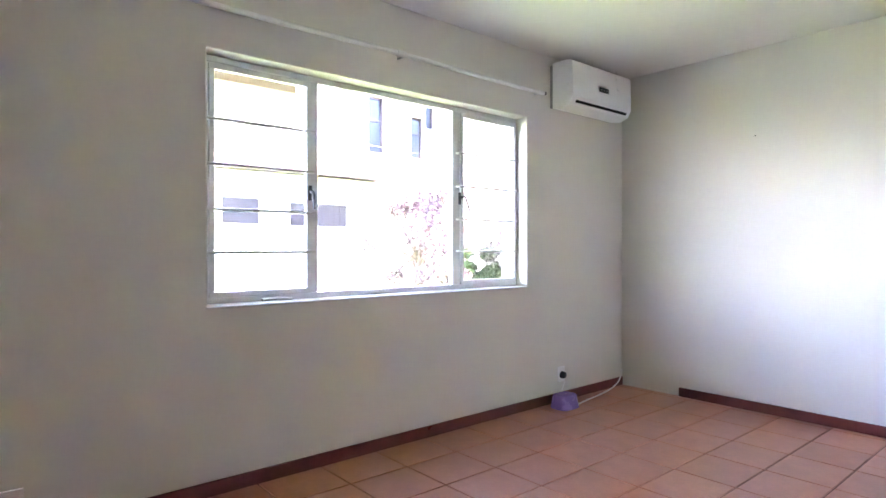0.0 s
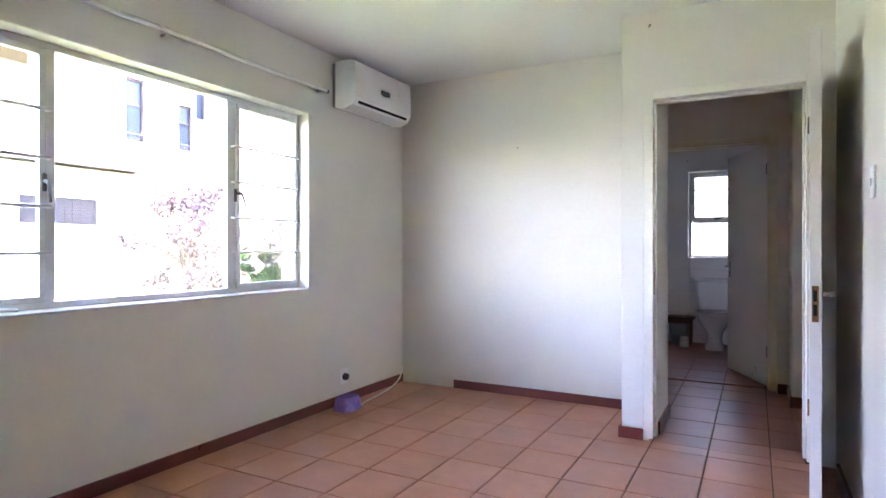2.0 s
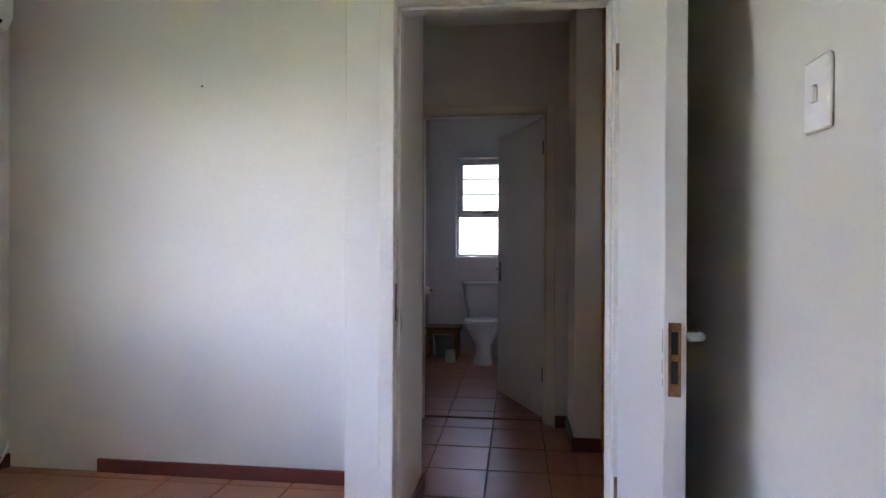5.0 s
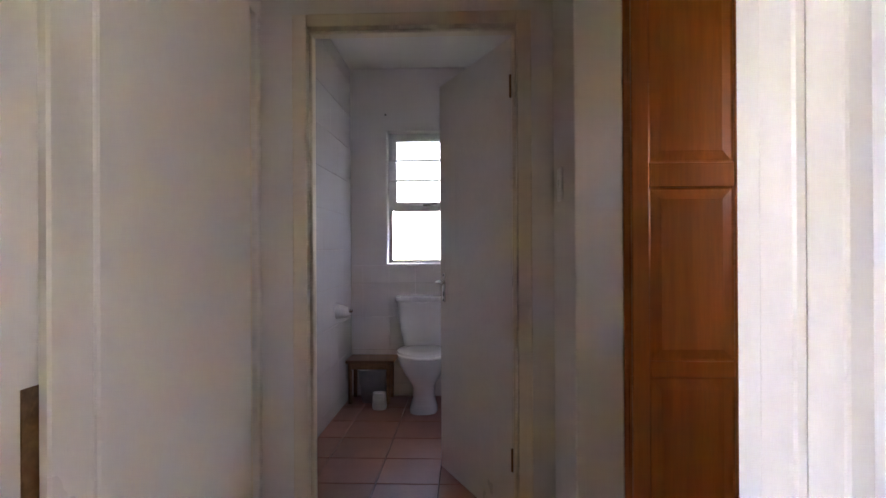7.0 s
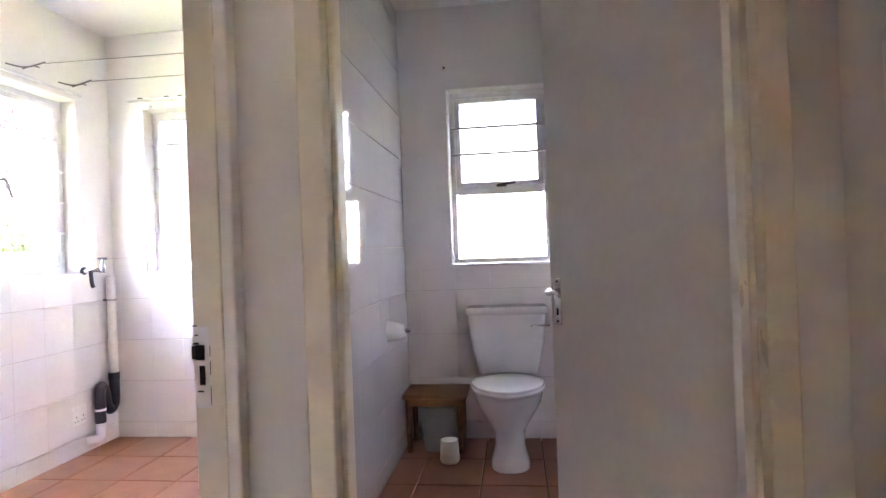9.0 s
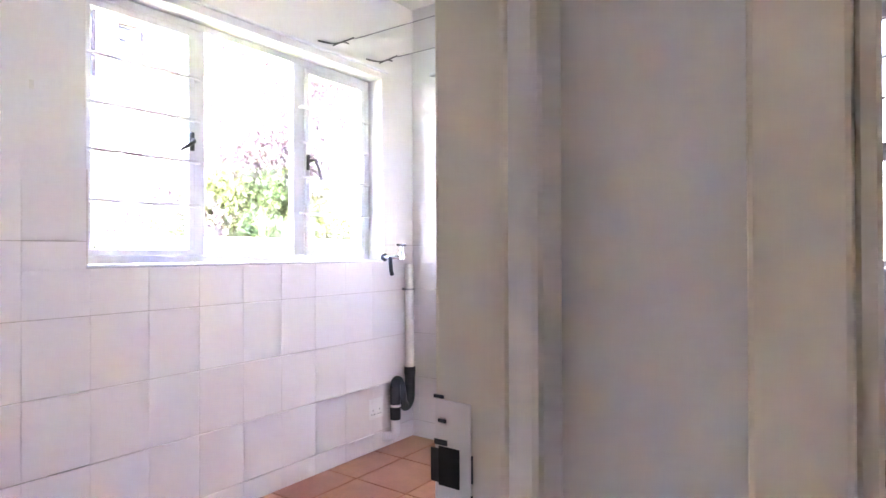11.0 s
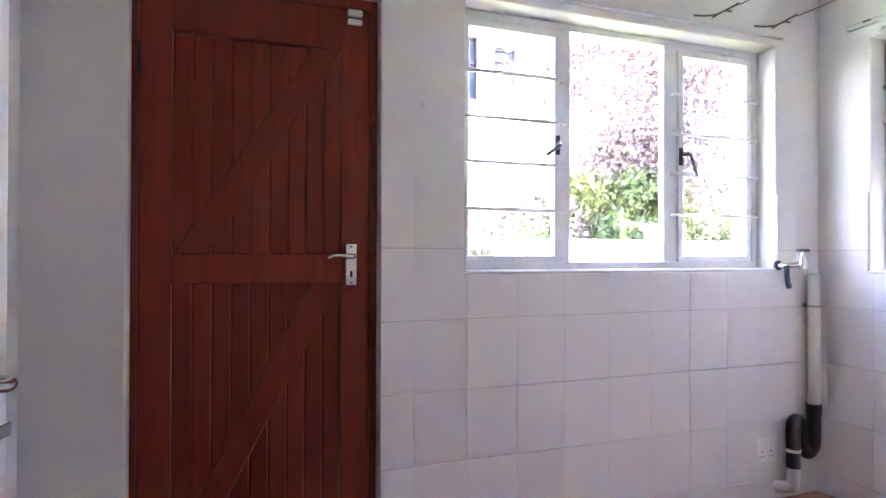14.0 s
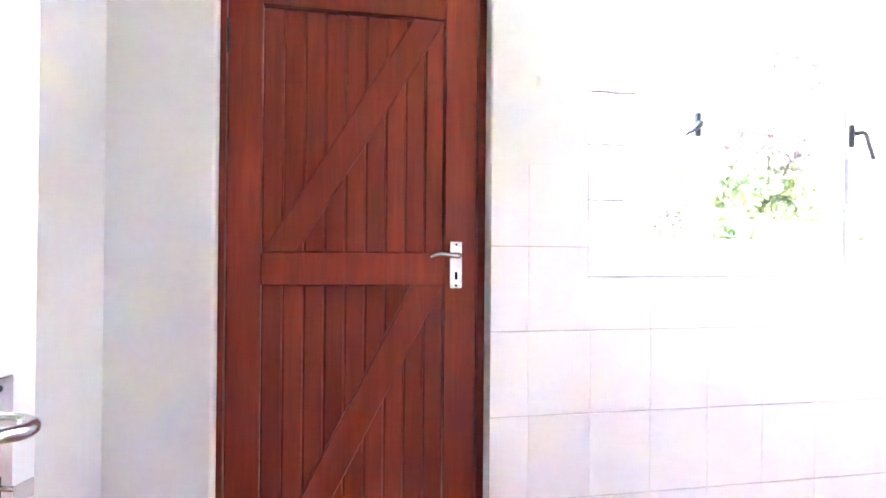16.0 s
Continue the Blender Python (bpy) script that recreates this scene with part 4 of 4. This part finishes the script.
def tree(name, x, y, h, spread, material, label, seed, leaves, size, limbs=15):
    t = thing(name, (x, y, GZ), label, "tree")
    r = random.Random(seed)
    tube("trunk", curve_pts([(x, y, GZ - 0.05), (x + 0.05, y, GZ + h * 0.25), (x - 0.03, y + 0.04, GZ + h * 0.5)], 4), [0.09 - 0.005 * i for i in range(9)], M_BARK, t)
    cs, rs = [], []
    for i in range(limbs):
        a = r.uniform(0, 2 * math.pi)
        q = spread * r.uniform(0.25, 1.0)
        z = GZ + h * r.uniform(0.32, 0.97)
        q *= 1.15 - 0.55 * (z - GZ) / h
        end = (x + math.cos(a) * q, y + math.sin(a) * q, z)
        s = GZ + h * r.uniform(0.22, 0.5)
        tube("limb", curve_pts([(x + 0.02, y, s), (x + math.cos(a) * q * 0.45, y + math.sin(a) * q * 0.45, (s + z) / 2 + 0.1), end], 4), [0.04 - 0.0035 * k for k in range(9)], M_BARK, t, n=6)
        cs.append(end)
        rs.append(spread * r.uniform(0.22, 0.42))
    leaf_mesh("crown", cs, rs, leaves, size, material, t, seed)


def shrub(name, x, y, h, spread, material, label, seed, leaves, size):
    t = thing(name, (x, y, GZ), label, "shrub")
    r = random.Random(seed)
    cs, rs = [], []
    bm = bmesh.new()
    for i in range(12):
        a, q = r.uniform(0, 6.28), spread * r.uniform(0.1, 0.8)
        z = GZ + h * r.uniform(0.3, 0.85)
        add_tube(bm, [(x, y, GZ), (x + math.cos(a) * q * 0.6, y + math.sin(a) * q * 0.6, (GZ + z) / 2), (x + math.cos(a) * q, y + math.sin(a) * q, z)], [0.015, 0.01, 0.005], 5)
        cs.append((x + math.cos(a) * q, y + math.sin(a) * q, z))
        rs.append(spread * r.uniform(0.3, 0.5))
    part("stems", bm, M_BARK, t)
    leaf_mesh("foliage", cs, rs, leaves, size, material, t, seed)


tree("plum_tree", -5.6, 2.15, 2.6, 1.1, M_PLUM, "slender purple-leaved plum tree", 3, 10000, 0.036, 20)
tree("plum_tree", -5.7, 6.8, 5.1, 2.7, M_PLUM, "large purple-leaved plum tree by the wall", 5, 62000, 0.036, 34)
for i, (x, y, h, s) in enumerate(((-4.8, 4.3, 2.0, 0.7), (-5.0, 5.1, 2.7, 0.9), (-5.2, 6.0, 2.8, 0.9), (-5.4, 6.9, 3.0, 1.0), (-5.6, 7.9, 3.0, 1.1), (-6.0, 9.0, 2.8, 1.1), (-4.7, 5.6, 2.2, 0.6), (-4.7, 6.6, 2.3, 0.6), (-4.8, 7.3, 2.5, 0.7), (-5.0, 8.2, 2.6, 0.8), (-6.2, 4.4, 1.6, 0.5))):
    shrub("shrub", x, y, h, s, (M_GREEN, M_LIME)[i % 2], ("tall leafy dark green garden shrub", "tall light green garden shrub")[i % 2], 20 + i, 5500, 0.04)


def spiky(x, y, h, seed):
    """A plant of long arching leaves."""
    t = thing("spiky_plant", (x, y, GZ), "spiky green plant with long arching leaves", "plant")
    r = random.Random(seed)
    bm = bmesh.new()
    for i in range(46):
        a, q = r.uniform(0, 6.28), r.uniform(0.15, 0.5)
        c, s = math.cos(a), math.sin(a)
        z0 = GZ + h * 0.45
        pts = [(x, y, z0), (x + c * q * 0.4, y + s * q * 0.4, z0 + h * r.uniform(0.25, 0.4)), (x + c * q, y + s * q, z0 + h * r.uniform(0.2, 0.6))]
        w = 0.022
        rows = [[(px - s * w * k, py + c * w * k, pz), (px + s * w * k, py - c * w * k, pz)] for (px, py, pz), k in zip(pts, (1, 0.9, 0.1))]
        vr = [[bm.verts.new(p) for p in rw] for rw in rows]
        for p, q_ in zip(vr, vr[1:]):
            bm.faces.new((p[0], p[1], q_[1], q_[0]))
    part("leaves", bm, M_GREEN, t)
    tube("stem", [(x, y, GZ), (x, y, GZ + h * 0.5)], 0.04, M_BARK, t)


spiky(-4.3, 5.35, 1.9, 4)
spiky(-4.5, 4.55, 1.6, 5)


def boundary():
    w = thing("garden_wall", (-4.0, 6.0, GZ), "low white plastered garden wall with square piers", "garden wall")
    box("wall", (-3.95, -3.8, 3.4, 9.5, GZ, 1.28), M_FACADE, w, bevel=0.01)
    for y in (5.45, 8.2):
        box("pier", (-4.02, -3.73, y, y + 0.3, GZ, 1.40), M_FACADE, w, bevel=0.01)
        box("pier_cap", (-4.06, -3.69, y - 0.04, y + 0.34, 1.401, 1.47), M_FACADE, w, bevel=0.01)
    f = thing("garden_wall", (-7.6, 6.0, GZ), "long white plastered boundary wall with piers", "garden wall")
    box("wall", (-7.0, -6.85, 3.7, 14.0, GZ, 1.02), M_FACADE, f, bevel=0.01)
    for i in range(5):
        y = 4.2 + i * 1.9
        box("pier", (-7.06, -6.8, y, y + 0.3, GZ, 1.14), M_FACADE, f, bevel=0.01)
    # made-up wall: high part greys window_3's glass, low part lets light into window_4
    n = thing("garden_wall", (2.0, 6.0, GZ), "pale plastered wall added behind the frosted windows to grey their glass", "garden wall")
    box("wall", (-1.3, 1.1, 5.4, 5.55, GZ, 2.5), M_FACADE, n, bevel=0.01)
    box("low_wall", (1.1, 8.0, 6.4, 6.55, GZ, 1.0), M_FACADE, n, bevel=0.01)


boundary()


def house():
    X = -9.0
    h = thing("neighbour_house", (X - 2, 1.0, GZ), "cream two-storey neighbouring house with brown eaves and louvred windows", "house")
    wins = [(3.35, 3.83, 3.43, 4.8), (4.63, 5.05, 3.41, 4.48), (5.1, 5.42, 4.22, 5.5), (5.75, 6.3, 4.6, 5.35)]
    us = sorted({1.6, 9.5, *[v for w in wins for v in w[:2]]})
    def facade(name, x, y0, y1, z0, z1, holes):
        obw = wall(name, "y", x - 0.25, x, y0, y1, z0, z1, holes, M_FACADE, 0)
        obw.parent = h
        obw.location = -h.location
        del obw["kind"]
        return obw
    facade("wall", X, 1.6, 10.5, GZ, 6.6, wins)
    facade("low_wall", -8.2, -9.0, 3.1, GZ, 2.62, [(-0.42, 0.32, 1.60, 2.10), (0.95, 2.30, 1.58, 2.06)])
    box("side_wall", (-9.0, -8.2, 3.1, 3.2, GZ, 2.62), M_FACADE, h)
    for k, (a, b, c, d) in enumerate(wins):
        f = thing("window", (X - 0.1, a, c))
        f.parent = h
        f.location = Vector((X - 0.1, a, c)) - h.location
        box("pane", (X - 0.15, X - 0.14, a, b, c, d), M_DARKGL, f)
        bm = bmesh.new()
        for q in ((a, a + 0.05, c, d), (b - 0.05, b, c, d), (a, b, c, c + 0.05), (a, b, d - 0.05, d), (a, b, (c + d) / 2 + 0.1, (c + d) / 2 + 0.15)):
            add_box(bm, X - 0.14, X - 0.10, *q)
        part("frame", bm, M_GRILLE, f)
    for (a, b, c, d) in ((-0.42, 0.32, 1.60, 2.10), (0.95, 2.30, 1.58, 2.06)):
        f = thing("louvre_window", (0, 0, 0))
        f.parent = h
        f.location = Vector((-8.3, a, c)) - h.location
        bm = bmesh.new()
        add_box(bm, -8.32, -8.31, a, b, c, d)
        part("backing", bm, M_DARKGL, f)
        n = 9
        for i in range(n):
            z = c + (i + 0.5) * (d - c) / n
            box("slat", (-8.29, -8.25, a, b, z - 0.018, z + 0.012), M_GRILLE, f)
        for i in range(int((b - a) / 0.14)):
            box("upright", (-8.245, -8.235, a + 0.05 + i * 0.14, a + 0.065 + i * 0.14, c, d), M_GRILLE, f)
    bm = bmesh.new()
    add_loft(bm, [[(-7.7, y, 2.66), (-7.7, y, 2.74), (-9.0, y, 3.05), (-9.0, y, 2.66)] for y in (-9.2, 3.35)])
    part("low_roof", bm, M_ROOF, h)
    box("gutter", (-7.80, -7.68, -9.2, 3.38, 2.60, 2.70), M_FASCIA, h, bevel=0.01)
    bm = bmesh.new()
    add_loft(bm, [[(X + 0.6, y, 6.6), (X + 0.6, y, 6.7), (X - 4, y, 8.6), (X - 8, y, 6.6)] for y in (1.0, 11.0)])
    part("roof", bm, M_ROOF, h)
    tube("drain_pipe", [(X + 0.05, 4.25 + 1.15, GZ), (X + 0.05, 5.4, 6.6)], 0.04, M_FACADE, h)
    box("back_wall", (X - 7.5, X - 7.3, -9.0, 10.5, GZ, 6.6), M_FACADE, h)


house()
tube("overhead_cable", [(-6.0, -8, 3.6), (-6.0, -1, 3.05), (-6.0, 5.0, 2.85), (-6.0, 13.0, 3.4)], 0.012, M_IRON, None, n=6, label="thin dark overhead service cable between the houses", category="cable")


# ---- tiles, piece by piece ----
def shared_tile(name, w, d, t, bevel, material):
    bm = bmesh.new()
    vs = [(-w / 2, -d / 2), (w / 2, -d / 2), (w / 2, d / 2), (-w / 2, d / 2)]
    b = bevel
    r0 = [(x, y, -t) for x, y in vs]
    r1 = [(x, y, -b) for x, y in vs]
    r2 = [(math.copysign(abs(x) - b, x), math.copysign(abs(y) - b, y), 0) for x, y in vs]
    add_loft(bm, [r0, r1, r2])
    bmesh.ops.recalc_face_normals(bm, faces=bm.faces)
    me = bpy.data.meshes.new(name)
    bm.to_mesh(me)
    bm.free()
    me.materials.append(material)
    return me


TX, TY, JX, JY = 0.31, 0.3455, 2.478, -0.075
cache = {}


def lay(parent, u0, u1, v0, v1, pu, pv, ju, jv, gap_, t, bevel, material, place, name="tile", jitter=0.0, skip=None):
    """Lay tiles over a rectangle on a grid through the joint (ju, jv), cutting those at the rim."""
    rr = random.Random(int((u0 + 7) * 100 + (v1 + 9) * 37))
    i0, i1 = math.floor((u0 - ju) / pu), math.ceil((u1 - ju) / pu)
    k0, k1 = math.floor((v0 - jv) / pv), math.ceil((v1 - jv) / pv)
    gu, gap = gap_ if isinstance(gap_, tuple) else (gap_, gap_)
    tilt = 0.1 if gap > 0.005 else 0.0
    for i in range(i0, i1):
        for k in range(k0, k1):
            a, b = max(u0, ju + i * pu + gu / 2), min(u1, ju + (i + 1) * pu - gu / 2)
            c, d = max(v0, jv + k * pv + gap / 2), min(v1, jv + (k + 1) * pv - gap / 2)
            if b - a < 0.012 or d - c < 0.012:
                continue
            if skip and any(a < s[1] and b > s[0] and c < s[3] and d > s[2] and (a >= s[0] - 1e-6 and b <= s[1] + 1e-6 and c >= s[2] - 1e-6 and d <= s[3] + 1e-6) for s in skip):
                continue
            rects = [(a, b, c, d)]
            for s in skip or ():
                nxt = []
                for (a_, b_, c_, d_) in rects:
                    if a_ < s[1] and b_ > s[0] and c_ < s[3] and d_ > s[2]:
                        if c_ < s[2]: nxt.append((a_, b_, c_, s[2]))
                        if d_ > s[3]: nxt.append((a_, b_, s[3], d_))
                        m0, m1 = max(c_, s[2]), min(d_, s[3])
                        if a_ < s[0]: nxt.append((a_, s[0], m0, m1))
                        if b_ > s[1]: nxt.append((s[1], b_, m0, m1))
                    else:
                        nxt.append((a_, b_, c_, d_))
                rects = nxt
            for (a_, b_, c_, d_) in rects:
                if b_ - a_ < 0.012 or d_ - c_ < 0.012:
                    continue
                key = (material.name, round(b_ - a_, 3), round(d_ - c_, 3))
                if key not in cache:
                    cache[key] = shared_tile(name, b_ - a_, d_ - c_, t, bevel, material)
                ob = new(name, cache[key])
                ob.parent = parent
                ob.matrix_basis = place((a_ + b_) / 2, (c_ + d_) / 2, rr.uniform(-jitter, jitter)) @ pose(0, 0, 0, rr.uniform(-tilt, tilt), rr.uniform(-tilt, tilt), 0)


flat = lambda u, v, j: pose(u, v, j)
low = lambda u, v, j: pose(u, v, j + FZ)
west_face = lambda x: (lambda u, v, j: Matrix(((0, 0, 1, x + j), (1, 0, 0, u), (0, 1, 0, v), (0, 0, 0, 1))))
north_face = lambda y: (lambda u, v, j: Matrix(((1, 0, 0, u), (0, 0, -1, y + j), (0, 1, 0, v), (0, 0, 0, 1))))


def surface(name, label=""):
    return thing(name, (0, 0, 0), label, kind="structure")


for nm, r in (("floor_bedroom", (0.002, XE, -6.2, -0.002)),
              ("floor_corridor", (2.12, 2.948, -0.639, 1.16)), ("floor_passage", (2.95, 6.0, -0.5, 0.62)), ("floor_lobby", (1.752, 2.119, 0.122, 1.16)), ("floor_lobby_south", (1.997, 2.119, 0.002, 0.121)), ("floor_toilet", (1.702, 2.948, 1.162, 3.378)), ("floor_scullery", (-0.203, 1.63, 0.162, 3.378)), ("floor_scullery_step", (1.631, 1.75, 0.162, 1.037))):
    lay(surface(nm), *r, TX, TY, JX, JY, 0.0075, 0.012, 0.002, M_TERRA_DARK if nm in ("floor_corridor", "floor_passage", "floor_lobby", "floor_lobby_south", "floor_toilet") else M_TERRA, flat if nm in ("floor_toilet", "floor_scullery", "floor_scullery_step") else low, "floor_tile", 0.0004,
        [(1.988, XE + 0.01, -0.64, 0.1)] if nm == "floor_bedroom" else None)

# glazed wall tiles; each wall's grout bed stands 4 mm proud of the plaster
WU, WV = 0.2075, 0.2615
tile_h = 1.402
def bed(name, b):
    return box(name, b, M_GROUTW, kind="structure")


bed("tile_bed_west_a", (-0.205, -0.200, 1.2375, 1.5600, 0.0, tile_h - 0.004))
bed("tile_bed_west_b", (-0.205, -0.200, 1.5601, 3.1080, 0.0, 1.048))
bed("tile_bed_west_c", (-0.205, -0.200, 3.1135, 3.378, 0.0, tile_h - 0.004))
bed("tile_bed_north_a", (-0.1995, 0.033, 3.375, 3.38, 0.0, tile_h - 0.004))
bed("tile_bed_north_b", (0.034, 0.619, 3.375, 3.38, 0.0, 1.042))
bed("tile_bed_north_c", (0.62, 1.628, 3.375, 3.38, 0.0, tile_h - 0.004))
bed("tile_bed_toilet_west", (1.70, 1.705, 1.162, 3.378, 0.0, 2.565))
bed("tile_bed_toilet_north_a", (1.7055, 2.948, 3.375, 3.38, 0.0, 1.02))
lay(surface("wall_tiling_west"), 1.238, 3.374, 0.002, tile_h, WU, WV, 1.358, 0.099, (0.0003, 0.003), 0.004, 0.0006, M_TILEW, west_face(-0.1965), "wall_tile", 0.0001, [(1.553, 3.112, 1.048, 3.0)])
lay(surface("wall_tiling_north"), -0.1955, 1.628, 0.002, tile_h, WU, WV, 0.06, 0.099, (0.0003, 0.003), 0.004, 0.0006, M_TILEW, north_face(3.3715), "wall_tile", 0.0001, [(0.034, 0.619, 1.042, 3.0)])
lay(surface("wall_tiling_toilet_west"), 1.164, 3.371, 0.002, 2.565, WU, WV, 1.45, 0.099, (0.0008, 0.003), 0.004, 0.0009, M_TILET, west_face(1.7085), "wall_tile", 0.0002)
lay(surface("wall_tiling_toilet_north"), 1.71, 2.947, 0.002, 1.022, WU, WV, 1.80, 0.099, (0.0003, 0.003), 0.004, 0.0006, M_TILEW, north_face(3.3715), "wall_tile", 0.0001)
